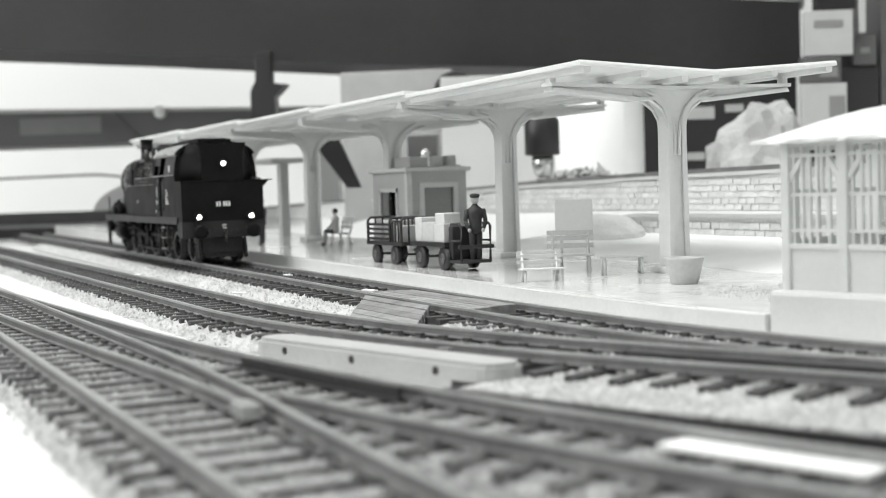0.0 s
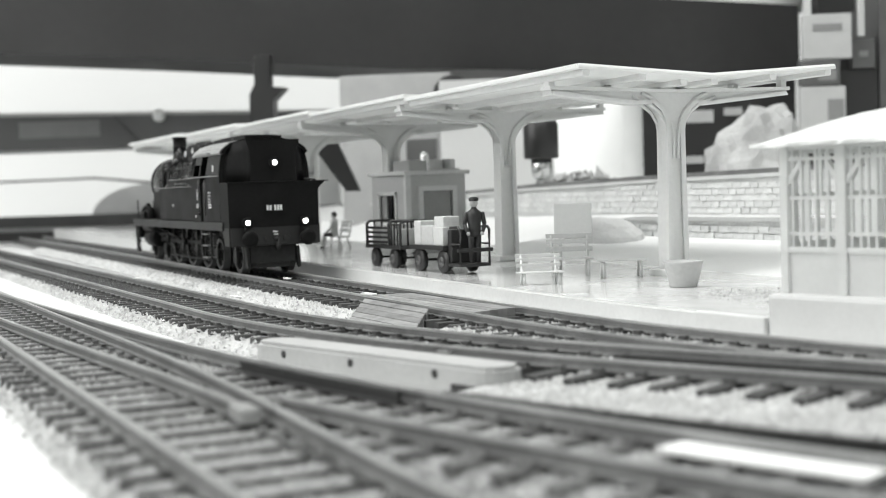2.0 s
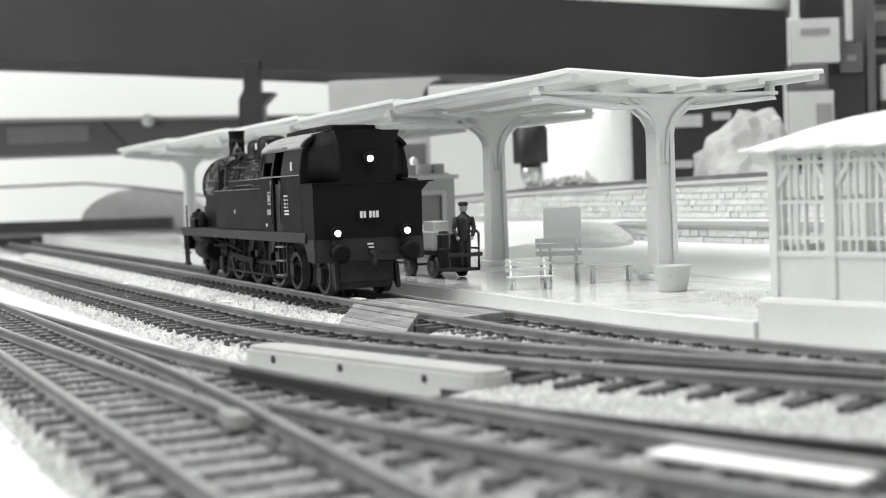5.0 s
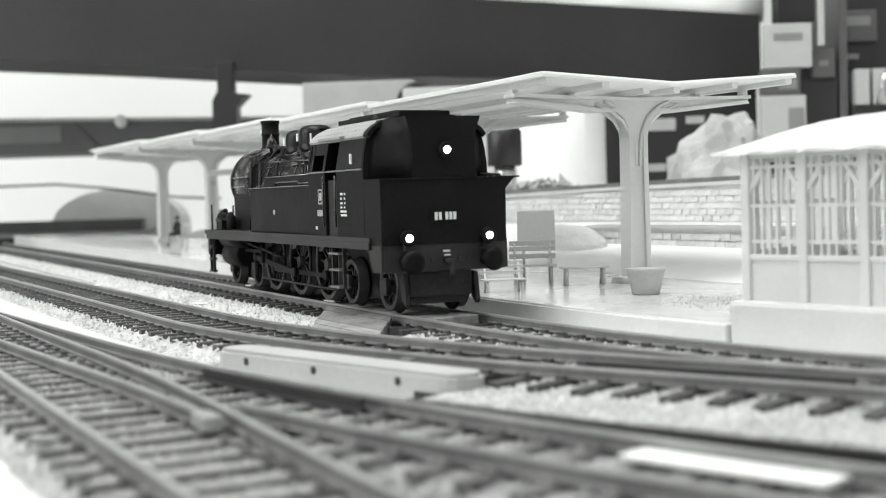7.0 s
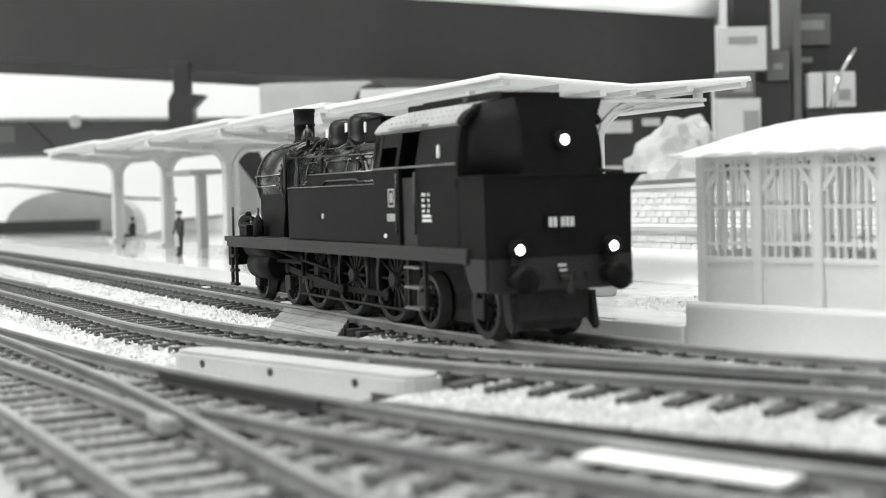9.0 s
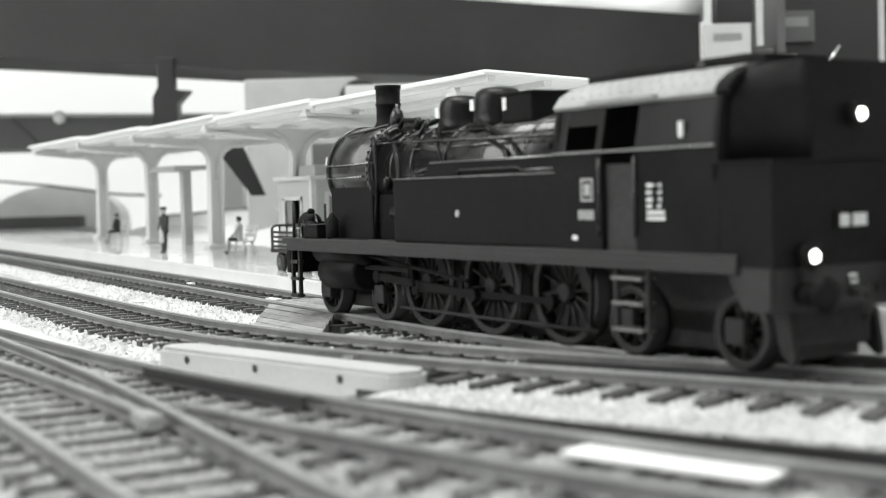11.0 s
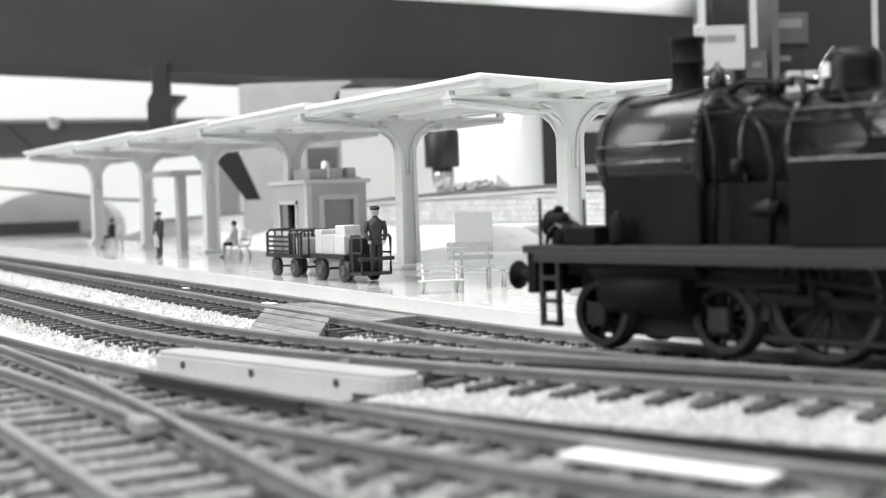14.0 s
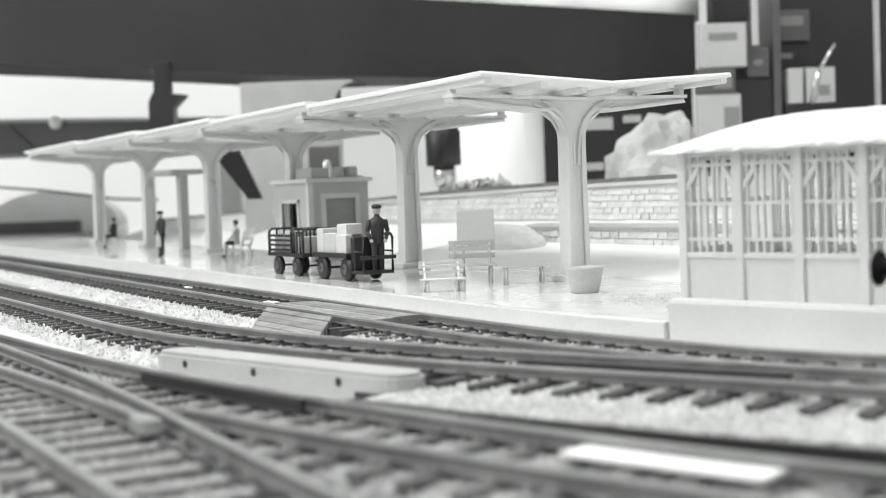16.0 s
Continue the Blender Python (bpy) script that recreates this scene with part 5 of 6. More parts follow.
    up = [(8.2, 31.2), (7.8, 36), (8.0, 41), (9.4, 45.2), (-9.4, 45.2), (-8.0, 41), (-7.8, 36), (-8.2, 31.2)]
    wide = [(15.4, 31.2), (15.0, 36), (14.2, 41), (12.0, 44.8), (-12.0, 44.8), (-14.2, 41), (-15.0, 36), (-15.4, 31.2)]
    bm = B()
    loops = []
    for k in range(7):
        f = k / 6
        e = f ** 1.7
        loops.append([bm.verts.new((-80.8 + 11.2 * f, a[0] + (b[0] - a[0]) * e, a[1] + (b[1] - a[1]) * e)) for a, b in zip(up, wide)])
    for lo, hi in zip(loops, loops[1:]):
        for i in range(8):
            bm.faces.new((lo[i], lo[(i + 1) % 8], hi[(i + 1) % 8], hi[i])).smooth = i in (0, 1, 2, 4, 5, 6)
    bm.faces.new(loops[0])
    bm.faces.new(loops[-1])
    loco_bit("coal_plate", bm, BLACK, "black raised coal guard curving into the cab")
    for y in (-15.2, -13.4):
        loco_bit("fire_iron", tube(B(), [(-78.5, y, 31.4), (-71, y, 31.9)], 0.35), BLACK_MATT)
    lamp = loco_bit("headlight", lathe(B(), ((1.1, 0), (1.75, -0.5), (1.9, -1.6), (1.65, -1.8)), (-80.8, 0, 37.4), "x", 20), BLACK)
    part("lens", lathe(B(), ((0.92, -1.75), (0.85, -2.0), (0.5, -2.15)), (-80.8, 0, 37.4), "x", 20), LAMP_GLOW, lamp, "bright glowing headlight lens")
    # markings: plain bars
    plate = loco_bit("number_plate", box(B(), -81.0, -80.6, -3.7, 3.7, 21.0, 23.6), BLACK, "black plate with white figures shown as bars")
    for y in (2.55, 1.55, -0.1, -1.1, -2.1):
        bm = B()
        box(bm, -81.15, -80.95, y - 0.36, y + 0.36, 21.4, 23.2)
        part("plate_figure", bm, WHITE_MARK, plate)
    loco_bit("beam_mark", box(B(), -80.75, -80.55, -0.8, 0.9, 14.0, 14.5), WHITE_MARK, "tiny white mark")
    loco_bit("beam_mark", box(B(), -80.75, -80.55, -0.9, 0.6, 13.1, 13.5), WHITE_MARK, "tiny white mark")
    for s in (1, -1):
        y = s * 15.85
        def mark(xa, xb, z0, z1):
            return box(B(), xa, xb, min(y, y + s * 0.22), max(y, y + s * 0.22), z0, z1)
        bm = B()
        for lim in ((-40.9, -37.7, 25.6, 26.0), (-40.9, -37.7, 29.0, 29.4), (-40.9, -40.5, 25.6, 29.4), (-38.1, -37.7, 25.6, 29.4), (-40.0, -38.6, 26.5, 28.5)):
            box(bm, lim[0], lim[1], min(y, y + s * 0.22), max(y, y + s * 0.22), lim[2], lim[3])
        loco_bit("emblem", bm, DULL_MARK, "white framed emblem drawn plain")
        bm = B()
        for k in range(5):
            xa = -41 + k * 0.86
            box(bm, xa, xa + 0.62, min(y, y + s * 0.22), max(y, y + s * 0.22), 22.6, 24.2)
        loco_bit("side_number", bm, DULL_MARK, "dull white side number as bars")
        bm = B()
        for z, spans in ((28.0, ((-55.9, -54.3), (-57.7, -57.0))), (26.9, ((-55.4, -54.3), (-57.7, -56.9))), (25.8, ((-55.7, -54.3), (-57.7, -57.1))),
                         (24.8, ((-55.5, -54.3), (-57.5, -56.8))), (23.8, ((-58.4, -54.3),)), (22.9, ((-58.5, -54.3),))):
            for xa, xb in spans:
                box(bm, xa, xb, min(y, y + s * 0.22), max(y, y + s * 0.22), z - 0.28, z + 0.24)
        loco_bit("data_panel", bm, WHITE_MARK, "white data lettering as bars")
        loco_bit("tank_badge", lathe(B(), ((0.7, 0), (0.7, s * 0.25)), (0.7, y, 23.6), "y", 14), DULL_MARK, "small round pale badge")
        loco_bit("small_mark", mark(-36.6, -35.2, 19.2, 20.0), WHITE_MARK, "tiny white mark")
        loco_bit("small_mark", mark(-46.8, -45.6, 15.2, 16.0), WHITE_MARK, "tiny white mark")


build_loco()

# ---- background: walls, rock and shelves behind the layout ----


def stone_wall(name, x0, x1, y, z0, top_of, label, near, size=(5.4, 2.5)):
    """A coursed wall along the platform; the stretch between the two near values is laid stone by stone."""
    w = thing(name, at(0, y), label, "retaining wall", kind="structure")
    n = 24
    core, cope = B(), B()
    def run(bm, y0, y1, lo, hi):
        rows = []
        for i in range(n + 1):
            x = x0 + (x1 - x0) * i / n
            rows.append([bm.verts.new(p) for p in ((x, y0, lo(x)), (x, y1, lo(x)), (x, y1, hi(x)), (x, y0, hi(x)))])
        for a, b in zip(rows, rows[1:]):
            for k in range(4):
                bm.faces.new((a[k], a[(k + 1) % 4], b[(k + 1) % 4], b[k]))
        bm.faces.new(rows[0])
        bm.faces.new(rows[-1])
        return bm
    part("wall_core", run(core, 0, 8, lambda x: GROUND, lambda x: top_of(x) - 1.4), WALL_BED, w)
    part("coping", run(cope, -1.3, 8.5, lambda x: top_of(x) - 1.4, top_of), STONE_WHITE, w, "smooth pale coping")
    rng = random.Random(11)
    kinds = []
    for k in range(5):
        b = B()
        stone_bm = box(b, -size[0] / 2 + 0.2, size[0] / 2 - 0.2, -0.75, 0.4, -size[1] / 2 + 0.22, size[1] / 2 - 0.22)
        for q in stone_bm.verts:
            q.co += Vector((rng.uniform(-.2, .2), rng.uniform(-.3, .3), rng.uniform(-.12, .12)))
        kinds.append(mesh("stone", b, WALL_STONE))
    verts, faces = [], []
    z, row, count = z0 + size[1] / 2, 0, 0
    while z < 40:
        x = x0 + (row % 2) * size[0] / 2 + size[0] / 2
        while x < x1 - size[0] / 2:
            if z + size[1] / 2 < top_of(x) - 1.4:
                if near[0] < x < near[1] and count < 300:
                    part("stone", kinds[rng.randrange(5)], None, w, m=at(x, 0, z))
                    count += 1
                else:
                    o = len(verts)
                    for dx, dy, dz in ((-1, 0, -1), (1, 0, -1), (1, 0, 1), (-1, 0, 1)):
                        verts.append((x + dx * (size[0] / 2 - 0.2), -0.7 + rng.uniform(-.25, .25), z + dz * (size[1] / 2 - 0.22)))
                    for dx, dy, dz in ((-1, 0, -1), (1, 0, -1), (1, 0, 1), (-1, 0, 1)):
                        verts.append((x + dx * (size[0] / 2 - 0.2), 0.3, z + dz * (size[1] / 2 - 0.22)))
                    faces += [(o, o + 1, o + 2, o + 3), (o, o + 1, o + 5, o + 4), (o + 1, o + 2, o + 6, o + 5), (o + 2, o + 3, o + 7, o + 6), (o + 3, o, o + 4, o + 7)]
            x += size[0]
        z += size[1]
        row += 1
    if verts:
        me = bpy.data.meshes.new("far_stones")
        me.from_pydata([(a * MM, b * MM, c * MM) for a, b, c in verts], [], faces)
        me.materials.append(WALL_STONE)
        tagged(part("far_stones", me, None, w), kind="stuff")
    return w


def upper_top(x):
    return float(np.interp(x, [-760, -625, -476, -289, -169, -90, 13, 160], [11, 15, 19, 25.5, 28, 29, 31, 32]))


def lower_top(x):
    return float(np.interp(x, [-190, -160, -120, 160], [2, 9, 14, 14.5]))


stone_wall("retaining_wall_upper", -720, 150, 110, 13.4, upper_top, "pale coursed stone retaining wall behind the station", (-200, 40))
stone_wall("retaining_wall_lower", -186, 150, 65, 6.2, lower_top, "low pale coursed stone wall before the upper wall", (-160, 20))


def build_background():
    # terrace between the walls, terrain behind them
    bm = B()
    rows = []
    for x in range(-760, 201, 40):
        lo = float(np.interp(x, [-400, -190, -120], [-5, 1.5, 12.8]))
        rows.append([bm.verts.new(p) for p in ((x, 66, lo), (x, 111, max(lo, float(np.interp(x, [-600, -190], [6, 13.2])))), (x, 111, GROUND), (x, 66, GROUND))])
    for a, b in zip(rows, rows[1:]):
        for k in range(4):
            bm.faces.new((a[k], a[(k + 1) % 4], b[(k + 1) % 4], b[k]))
    bm.faces.new(rows[0])
    bm.faces.new(rows[-1])
    solid("terrace", bm, TABLE, "white plastered terrace between the two stone walls", "terrace", kind="structure")
    bm = B()
    rows = []
    for x in range(-760, 201, 40):
        t = upper_top(x) - 1.0
        rows.append([bm.verts.new(p) for p in ((x, 117, t), (x, 330, t), (x, 330, GROUND), (x, 117, GROUND))])
    for a, b in zip(rows, rows[1:]):
        for k in range(4):
            bm.faces.new((a[k], a[(k + 1) % 4], b[(k + 1) % 4], b[k]))
    bm.faces.new(rows[0])
    bm.faces.new(rows[-1])
    solid("terrain", bm, TABLE, "white layout terrain behind the retaining wall", "terrain", kind="structure")
    # white slope from the platform up to the lower wall, with a grey mound on it
    bm = B()
    rows = []
    for i in range(12):
        x = -168 + 26 * i
        rows.append([bm.verts.new(p) for p in ((x, 14 + 6 * max(0.0, -x) / 168, 0.75 + max(0.0, -x) * 0.0065), (x, 30, 2.4), (x, 64.2, 6.6), (x, 64.2, GROUND), (x, 14 + 6 * max(0.0, -x) / 168, GROUND))])
    for a, b in zip(rows, rows[1:]):
        for k in range(5):
            bm.faces.new((a[k], a[(k + 1) % 5], b[(k + 1) % 5], b[k]))
    bm.faces.new(rows[0])
    bm.faces.new(rows[-1])
    solid("slope", bm, PAPER, "white plastered slope between platform and low wall", "slope", kind="structure")
    bm = B()
    bmesh.ops.create_icosphere(bm, subdivisions=4, radius=1.0)
    for v in bm.verts:
        k = 1 + 0.1 * noise.noise(v.co * 1.6) + 0.02 * noise.noise(v.co * 7)
        v.co = Vector((v.co.x * 25 * k, v.co.y * 9 * k, max(-0.35, v.co.z) * 8.5 * k))
    solid("scatter_mound", bm, ARCH_GREY, "low grey turf mound before the stone wall", "mound", at(-124, 55, 5.6))
    bm = sweep(B(), [(x, 116) for x in range(-760, 150, 10)], 0.9, 2.4, lambda x: upper_top(x) - 0.4)
    solid("branch_rail", bm, RAIL, "dark rail along the top of the retaining wall", "rail")
    # scatter bushes on the wall top
    rng = random.Random(21)
    bm = B()
    for _ in range(700):
        u, v = rng.uniform(-2, 62), rng.uniform(700, 730)
        z = 24.5 + rng.random() ** 2 * 8 * math.exp(-((u - 22) / 20) ** 2)
        r = rng.uniform(0.8, 2.2)
        vs = [bm.verts.new((u + rng.gauss(0, r), v + rng.gauss(0, r), z + rng.gauss(0, r))) for _ in range(4)]
        for f in ((0, 1, 2), (0, 1, 3), (0, 2, 3), (1, 2, 3)):
            bm.faces.new([vs[k] for k in f])
    solid("turf_bank", bm, MOSS, "grey scatter turf with low bushes behind the wall", "turf", room(0, 0), kind="stuff")
    # plaster rock
    bm = B()
    bmesh.ops.create_icosphere(bm, subdivisions=4, radius=1.0)
    for v in bm.verts:
        p = v.co.copy()
        k = 1 + 0.28 * noise.noise(p * 1.7) + 0.14 * noise.noise(p * 4.5) + 0.06 * noise.noise(p * 11)
        v.co = Vector((p.x * 26.5 * k, p.y * 24 * k, max(-0.1, p.z) * 40 * k))
    solid("plaster_rock", bm, PLASTER_ROCK, "pale crumpled plaster rock behind the retaining wall", "rock", room(116, 712, 23))
    # long dark board above, drooping to one end, with white cloth on it
    low = [(-640, 148.5), (-290, 123.4), (-129, 110.5), (173, 93)]
    top = [(173, 139), (12, 154), (-290, 182), (-640, 215)]
    solid("dark_shelf_board", prism(B(), low + top, 900, 1010, "y"), DARK_BOARD, "long dark stained board spanning above the layout", "shelf board", room(0, 0))
    bm = B()
    rng = random.Random(9)
    n = 40
    rows = []
    for i in range(n + 1):
        u = -640 + (182 + 640) * i / n
        z = float(np.interp(u, [-640, -290, 12, 173, 182], [215, 182, 154, 139, 138.5])) + 0.4
        h = 22 + 6 * noise.noise(Vector((u * 0.02, 0, 0)))
        rows.append([bm.verts.new((u, 925 + 12 * noise.noise(Vector((u * 0.03, k, 1))) + (k in (1, 2)) * 10 + (k > 2) * 75, z + (0, h * 0.6, h, h, 0)[k] + 2 * noise.noise(Vector((u * 0.08, k, 5))) * (k > 0 and k < 4))) for k in range(5)])
    for a, b in zip(rows, rows[1:]):
        for k in range(5):
            f = bm.faces.new((a[k], a[(k + 1) % 5], b[(k + 1) % 5], b[k]))
            f.smooth = True
    bm.faces.new(rows[0])
    bm.faces.new(rows[-1])
    solid("folded_cloth", bm, PAPER, "white crumpled cloth lying along the dark board", "cloth", room(0, 0))
    c = thing("dark_cabinet", room(118, 905, 0), "dark cabinet with pale label strips under the shelf board", "cabinet")
    part("body", box(B(), -49, 53, 0, 90, GROUND, 99.5, 1), DARK_BOX, c)
    part("label_strip", box(B(), -22, -1, -0.8, 0.2, 65, 73), PALE_BOX, c, "pale label strip")
    part("label_strip", box(B(), -26, -8, -0.8, 0.2, 38, 43), PALE_BOX, c, "pale label strip")
    part("label_strip", box(B(), 6, 18, -0.8, 0.2, 69, 74), PALE_BOX, c, "pale label strip")
    # boxes on the shelf at the end
    def carton(u0, u1, v, z0, z1, mat, label, depth=60, bars=()):
        t = thing("carton", room((u0 + u1) / 2, v, z0), label, "carton", "cartons on the shelf")
        w = (u1 - u0) / 2
        part("body", box(B(), -w, w, 0, depth, 0, z1 - z0, 0.6), mat, t)
        for a, b, c0, c1 in bars:
            part("print", box(B(), -w + a * 2 * w, -w + b * 2 * w, -0.4, 0.2, c0 * (z1 - z0), c1 * (z1 - z0)), PRINT, t, "unreadable print shown as a bar")
    carton(156, 184, 800, 95, 121, PALE_BOX, "pale printed carton on the shelf stack", 6, ((0.2, 0.8, 0.62, 0.78),))
    carton(185, 198, 804, 89, 106, MID_BOX, "small grey carton on the shelf stack", 8, ((0.3, 0.7, 0.4, 0.6),))
    carton(154, 177, 800, 79.5, 94.5, MID_BOX, "grey printed carton in the stack", 8, ((0.45, 0.9, 0.2, 0.6), (0.05, 0.3, 0.5, 0.8)))
    carton(154, 180, 800, 54, 79, PALE_BOX, "pale carton low in the stack", 8, ((0.6, 0.95, 0.1, 0.7),))
    carton(178, 200, 806, 54, 88.5, DARK_BOX, "dark carton beside the stack", 60)
    carton(154, 200, 802, GROUND, 53.5, DARK_BOX, "large dark carton under the stack", 30)
    carton(201, 206, 806, 54, 150, MID_BOX, "narrow grey carton upright", 60)
    carton(203, 230, 830, 112, 131, MID_BOX, "grey printed carton on the upper shelf", 60, ((0.15, 0.85, 0.5, 0.8),))
    carton(203, 230, 832, 95, 111.5, DARK_BOX, "dark carton under a grey one", 60, ((0.2, 0.6, 0.4, 0.6),))
    carton(209, 217, 800, 72, 93, PALE_BOX, "narrow pale card upright on the shelf", 30)
    carton(219, 236, 800, 72, 93, PALE_BOX, "pale printed card upright on the shelf", 30, ((0.4, 0.8, 0.2, 0.5),))
    carton(207, 240, 801, GROUND, 71.5, DARK_BOX, "dark carton below the pale cards", 50)
    solid("shelf_back", box(B(), 184, 420, 895, 915, GROUND, 300), DARK_BOX, "dark back panel of the shelf rack", "shelf rack", room(0, 0))
    solid("hanging_strip", box(B(), 187, 190.5, 796, 800, 107, 260, 0.4), PALE_BOX, "pale hanging strip before the rack", "strip", room(0, 0))
    solid("rack_post", box(B(), 261, 263, 800, 806, GROUND, 220, 0.4), PALE_BOX, "pale upright post of the rack", "rack post", room(0, 0))
    t = thing("tool_rod", room(219, 790, 71), "bright metal tool leaning before the cards", "tool")
    part("handle", tube(B(), [(0, 0, 0), (3, -4, 18)], 1.6, 10), LAMP_METAL, t)
    part("tip", tube(B(), [(3, -4, 18), (13, -4, 34)], 1.1, 8), LAMP_METAL, t)
    # hanging spotlights under the board
    t = thing("hanging_spotlight", room(2, 690, 0), "black hanging spotlight with bright metal nose", "spotlight")
    part("housing", lathe(B(), ((8.4, 40.5), (8.9, 41), (8.9, 58), (7.5, 60), (3, 61), (3, 66)), (0, 0, 0), "z", 28), LAMP_BLACK, t)
    part("nose", lathe(B(), ((2.0, 29), (4.6, 31), (5.4, 35), (5.4, 40.4)), (0, 0, 0), "z", 24), LAMP_METAL, t, "bright metal lamp nose")
    t = thing("board_bracket", room(-178, 880, 0), "black bracket foot hanging under the dark board", "bracket")
    part("stem", box(B(), -6, 5, -5, 5, 82, 118, 0.8), LAMP_BLACK, t)
    part("head", prism(B(), [(-9, 72), (7, 72), (7, 88), (15, 96), (-6, 98), (-9, 92)], -7, 7, "y"), LAMP_BLACK, t)
    t = thing("bench_lamp", room(-68, 800, 0), "dark lamp block with a bright metal tube behind the kiosk", "lamp")
    part("block", box(B(), -10, 8, 0, 14, 30, 57, 1.0), MID_BOX, t)
    part("tube", lathe(B(), ((2.0, 34), (2.6, 35), (2.6, 47), (1.8, 48.5)), (1, -4, 0), "z", 20), LAMP_METAL, t, "bright metal tube")
    part("stand", box(B(), -3, 3, 4, 10, GROUND, 30, 0.4), MID_BOX, t)
    # white roll and light grey cabinet
    t = thing("paper_roll", room(37, 830), "upright white paper roll behind the station", "paper roll")
    part("roll", lathe(B(), ((26, GROUND), (27, GROUND + 0.6), (27, 89.2), (26, 90), (9, 90), (9, 84)), (0, 0, 0), "z", 48), PAPER, t)
    part("core", lathe(B(), ((9.0, 83), (9.0, 91), (7.6, 91), (7.6, 83)), (0, 0, 0), "z", 32), GREY_BOX, t, "grey cardboard core")
    arc = [(27.25 * math.cos(radians(a)), 27.25 * math.sin(radians(a))) for a in range(-60, 31, 10)]
    part("loose_sheet", prism(B(), arc + [(x * 1.012, y * 1.012) for x, y in reversed(arc)], GROUND + 0.4, 89.6, "z"), PAPER, t, "loose outer sheet edge")
    solid("white_screen", box(B(), -60, 12, 840, 850, GROUND, 94, 0.5), SCREEN_GREY, "pale grey panel beside the paper roll", "panel", room(0, 0))
    t = thing("grey_device", room(-90, 862, 0), "light grey cabinet with a dark round grille", "cabinet")
    part("body", box(B(), -36, 36, 0, 60, GROUND, 101, 1), GREY_BOX, t)
    part("grille", lathe(B(), ((13, -1.0), (11, -1.2), (10, -0.4), (5, -0.4)), (38, -6, 86), "y", 28), DARK_BOX, t, "dark ring grille")
    # printed long box beyond the far platform end, with a slanting strut
    t = thing("printed_box", room(0, 1050, 0), "long dark grey printed box lying behind the tracks", "box")
    part("body", prism(B(), [(-640, 68), (-311, 68), (-338, 95.5), (-640, 100)], 0, 80, "y"), PANEL_GREY, t)
    part("lid", prism(B(), [(-336, 95), (-309, 68), (-144, 72), (-144, 88.5)], -2, 80, "y"), PANEL_GREY, t)
    part("lid_edge", prism(B(), [(-640, 100), (-143, 88.5), (-143, 91), (-640, 103)], -4, 2, "y"), PALE_BOX, t, "pale lid edge")
    part("print", box(B(), -412, -346, -0.6, 0.2, 77, 90), PRINT, t, "unreadable print shown as a bar")
    for u, z in ((-295.5, 95.4), (-208, 90.6)):
        part("knob", lathe(B(), ((1.5, -5), (4.2, -3.5), (5.2, 0), (4.2, 3.5), (1.5, 5)), (u, -8, z - 4), "z", 18), PAPER, t, "pale round knob on the lid edge")
    for u in (-560, -170):
        solid("box_stand", box(B(), u - 8, u + 8, 1085, 1105, GROUND, 71.5, 0.5), PLASTER, "narrow white support under the printed box", "support", room(0, 0), "supports of the box")
    solid("strut", prism(B(), [(-129, 55), (-113, 55), (-101, 27), (-109, 27)], 760, 764, "y"), DARK_BOX, "dark slanting wooden strut behind the canopy", "strut", room(0, 0))
    bm = prism(B(), [(-400 + 0, GROUND)] + [(-342 + 58 * math.cos(a), 10 + 30 * math.sin(a)) for a in [math.pi * (1 - k / 16) for k in range(17)]] + [(-284, GROUND)], 1180, 1215, "y")
    solid("arch_piece", bm, ARCH_GREY, "low grey arched bridge piece behind the station", "arch", room(0, 0))
    solid("dark_track_strip", box(B(), -640, -309, 1140, 1155, 4, 14, 0.5), MID_BOX, "dark strip of spare track lying behind the station", "track strip", room(0, 0))
    solid("dark_track_strip", box(B(), -640, -345, 1080, 1095, -5.9, 2, 0.5), DARK_BOX, "dark strip of spare track on the board", "track strip", room(0, 0))
    solid("strip_step", box(B(), -640, -300, 1138, 1170, GROUND, 3.9), GREY_BOX, "grey step under the dark strip", "step", room(0, 0), kind="structure")
    # Added panel stands in for the far white wall, nearer to the lamps.
    solid("wall_standin_panel", box(B(), -900, 30, 1290, 1300, GROUND, 330), PLASTER, "large white panel added before the room wall to catch light", "board", room(0, 0), kind="structure")
    cable = [(-460, 44), (-376, 45), (-330, 40), (-271, 31), (-235, 29)]
    solid("cable", tube(B(), [(u, 1120 + 4 * math.sin(u), z) for u, z in cable], 1.1), MID_BOX, "grey cable sagging behind the station", "cable", room(0, 0))


build_background()

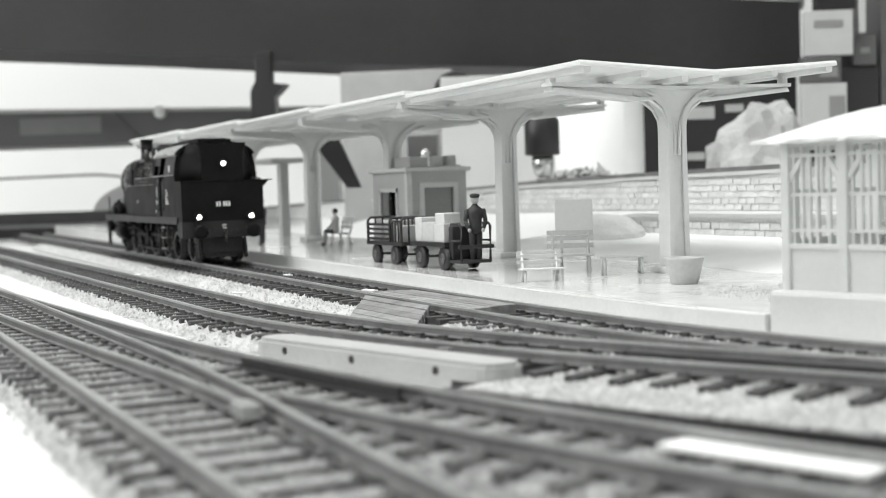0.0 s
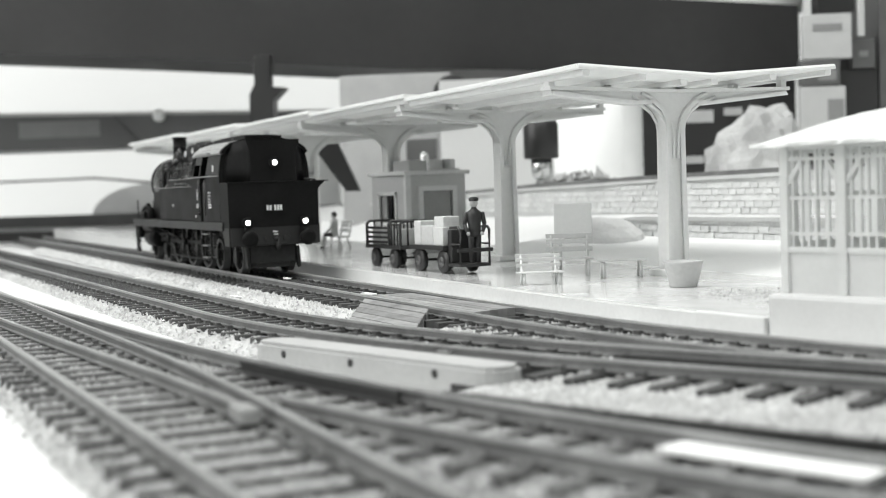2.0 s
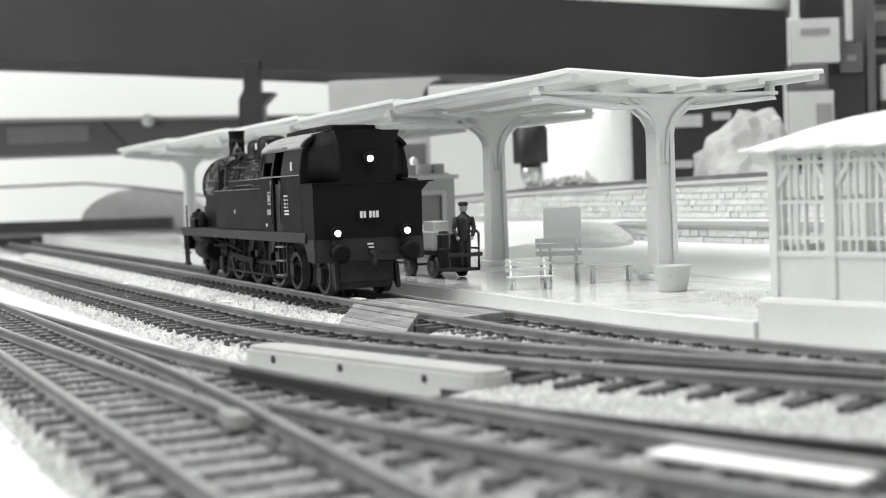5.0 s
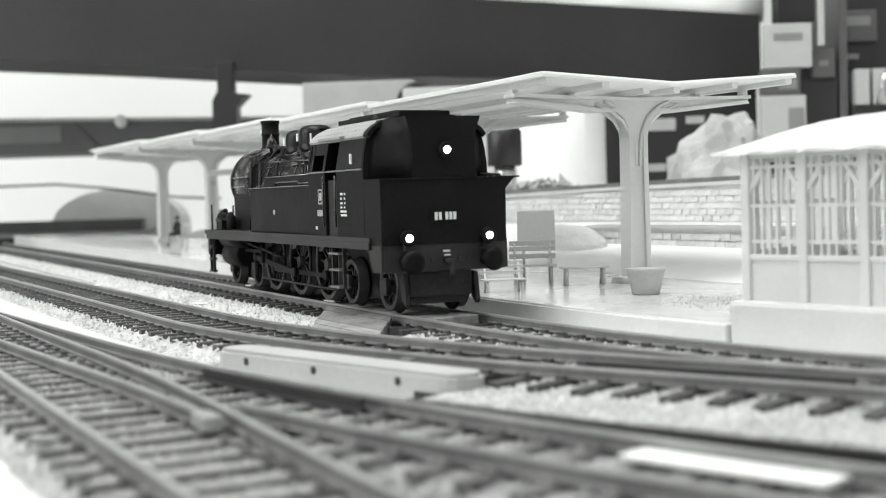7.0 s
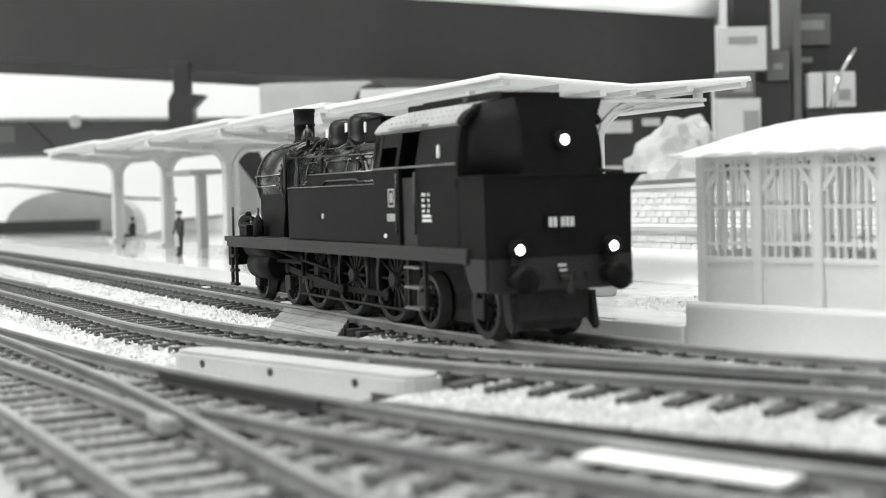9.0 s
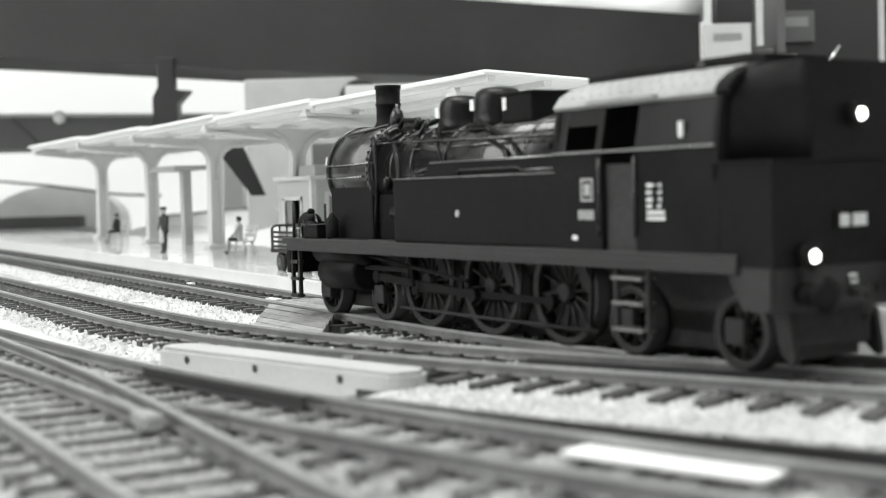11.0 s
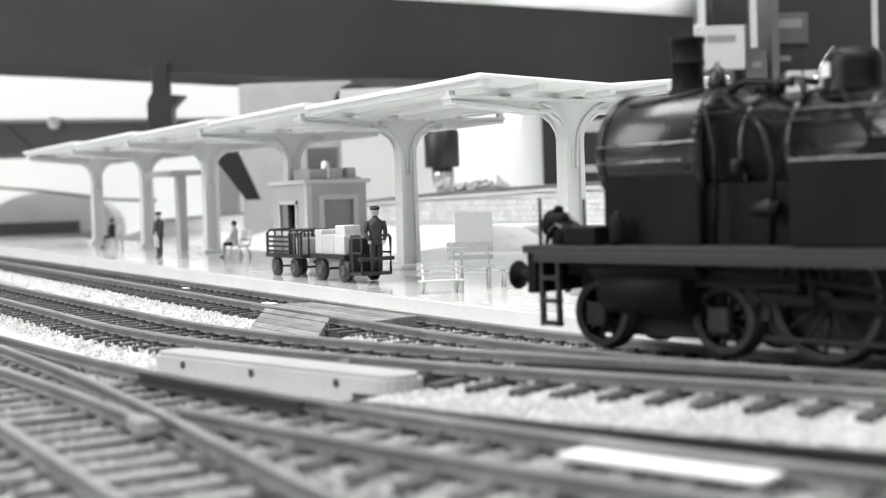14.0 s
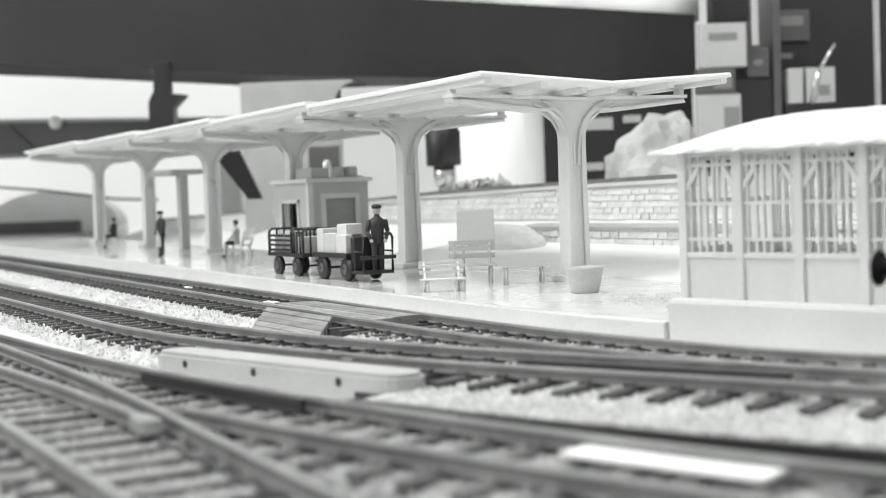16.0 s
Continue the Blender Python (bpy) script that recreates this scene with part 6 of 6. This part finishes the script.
# ---- what moves ----
LOCO_ROWS = [
    (0, -258.4, -77.4, 0.43, 178.64),
    (0.5, -243.3, -77.4, 0.37, 178.7),
    (1, -228.2, -77, 0.35, 178.74),
    (1.5, -213.4, -76.7, 0.25, 178.69),
    (2, -198.8, -76.6, 0.21, 178.67),
    (2.5, -183.8, -76.3, 0.15, 178.68),
    (3, -168.4, -75.9, 0.15, 178.46),
    (5.5, -87.0, -77.0, -0.32, 177.5),
    (6, -71.2, -77.0, -0.3, 177.2),
    (6.5, -55.7, -77.0, -0.2, 177.15),
    (7, -40.0, -77.1, 0.0, 177.15),
    (7.5, -23.5, -77.3, 0.05, 177.1),
    (8, -6.9, -77.7, -0.1, 177.1),
    (8.5, 10.3, -78.3, -0.4, 177.1),
    (9, 27.2, -78.7, -0.65, 177.25),
    (9.5, 43.9, -79.0, -0.8, 177.7),
    (12, 128.2, -75.2, -0.75, 186.7),
    (12.5, 144.1, -72.3, -0.55, 189.0),
    (13, 159.7, -68.2, -0.45, 191.4),
    (13.5, 175.0, -63.6, -0.3, 192.8),
    (14, 190.0, -58.8, -0.05, 193.6),
    (14.5, 207.2, -54.0, 0.2, 196.0),
    (15, 224.2, -49.5, 1.06, 196.6),
    (15.5, 241.2, -44.5, 1.83, 196.0),
    (16, 258.6, -39.6, 2.1, 196.0),
]


def motions():
    walk(LOCO, [(t, at(x, y, z, h)) for t, x, y, z, h in LOCO_ROWS])
    times = [r[0] for r in LOCO_ROWS]
    run = [0.0]
    for a, b in zip(LOCO_ROWS, LOCO_ROWS[1:]):
        run.append(run[-1] + math.dist(a[1:3], b[1:3]))
    ticks = [k * 0.2 for k in range(81)]
    travel = [float(np.interp(t, times, run)) for t in ticks]
    for ws, x, r in WHEELSETS:
        walk(ws, [(t, at(x, 0, r, 0, 0, -math.degrees(d / r))) for t, d in zip(ticks, travel)])
    for side, cr, mr in RODS:
        rows_c, rows_m = [], []
        for t, d in zip(ticks, travel):
            a = d / 9.5 + (0 if side > 0 else math.pi / 2)
            px, pz = CRANK * math.cos(a), 9.5 + CRANK * math.sin(a)
            rows_c.append((t, at(-23.6 + px, side * 10.2, pz)))
            dx = math.sqrt(38.0 ** 2 - (9.8 - pz) ** 2)
            rows_m.append((t, at(px, side * 11.4, pz, 0, 0, -math.degrees(math.atan2(9.8 - pz, dx)))))
        walk(cr, rows_c)
        walk(mr, rows_m)


motions()
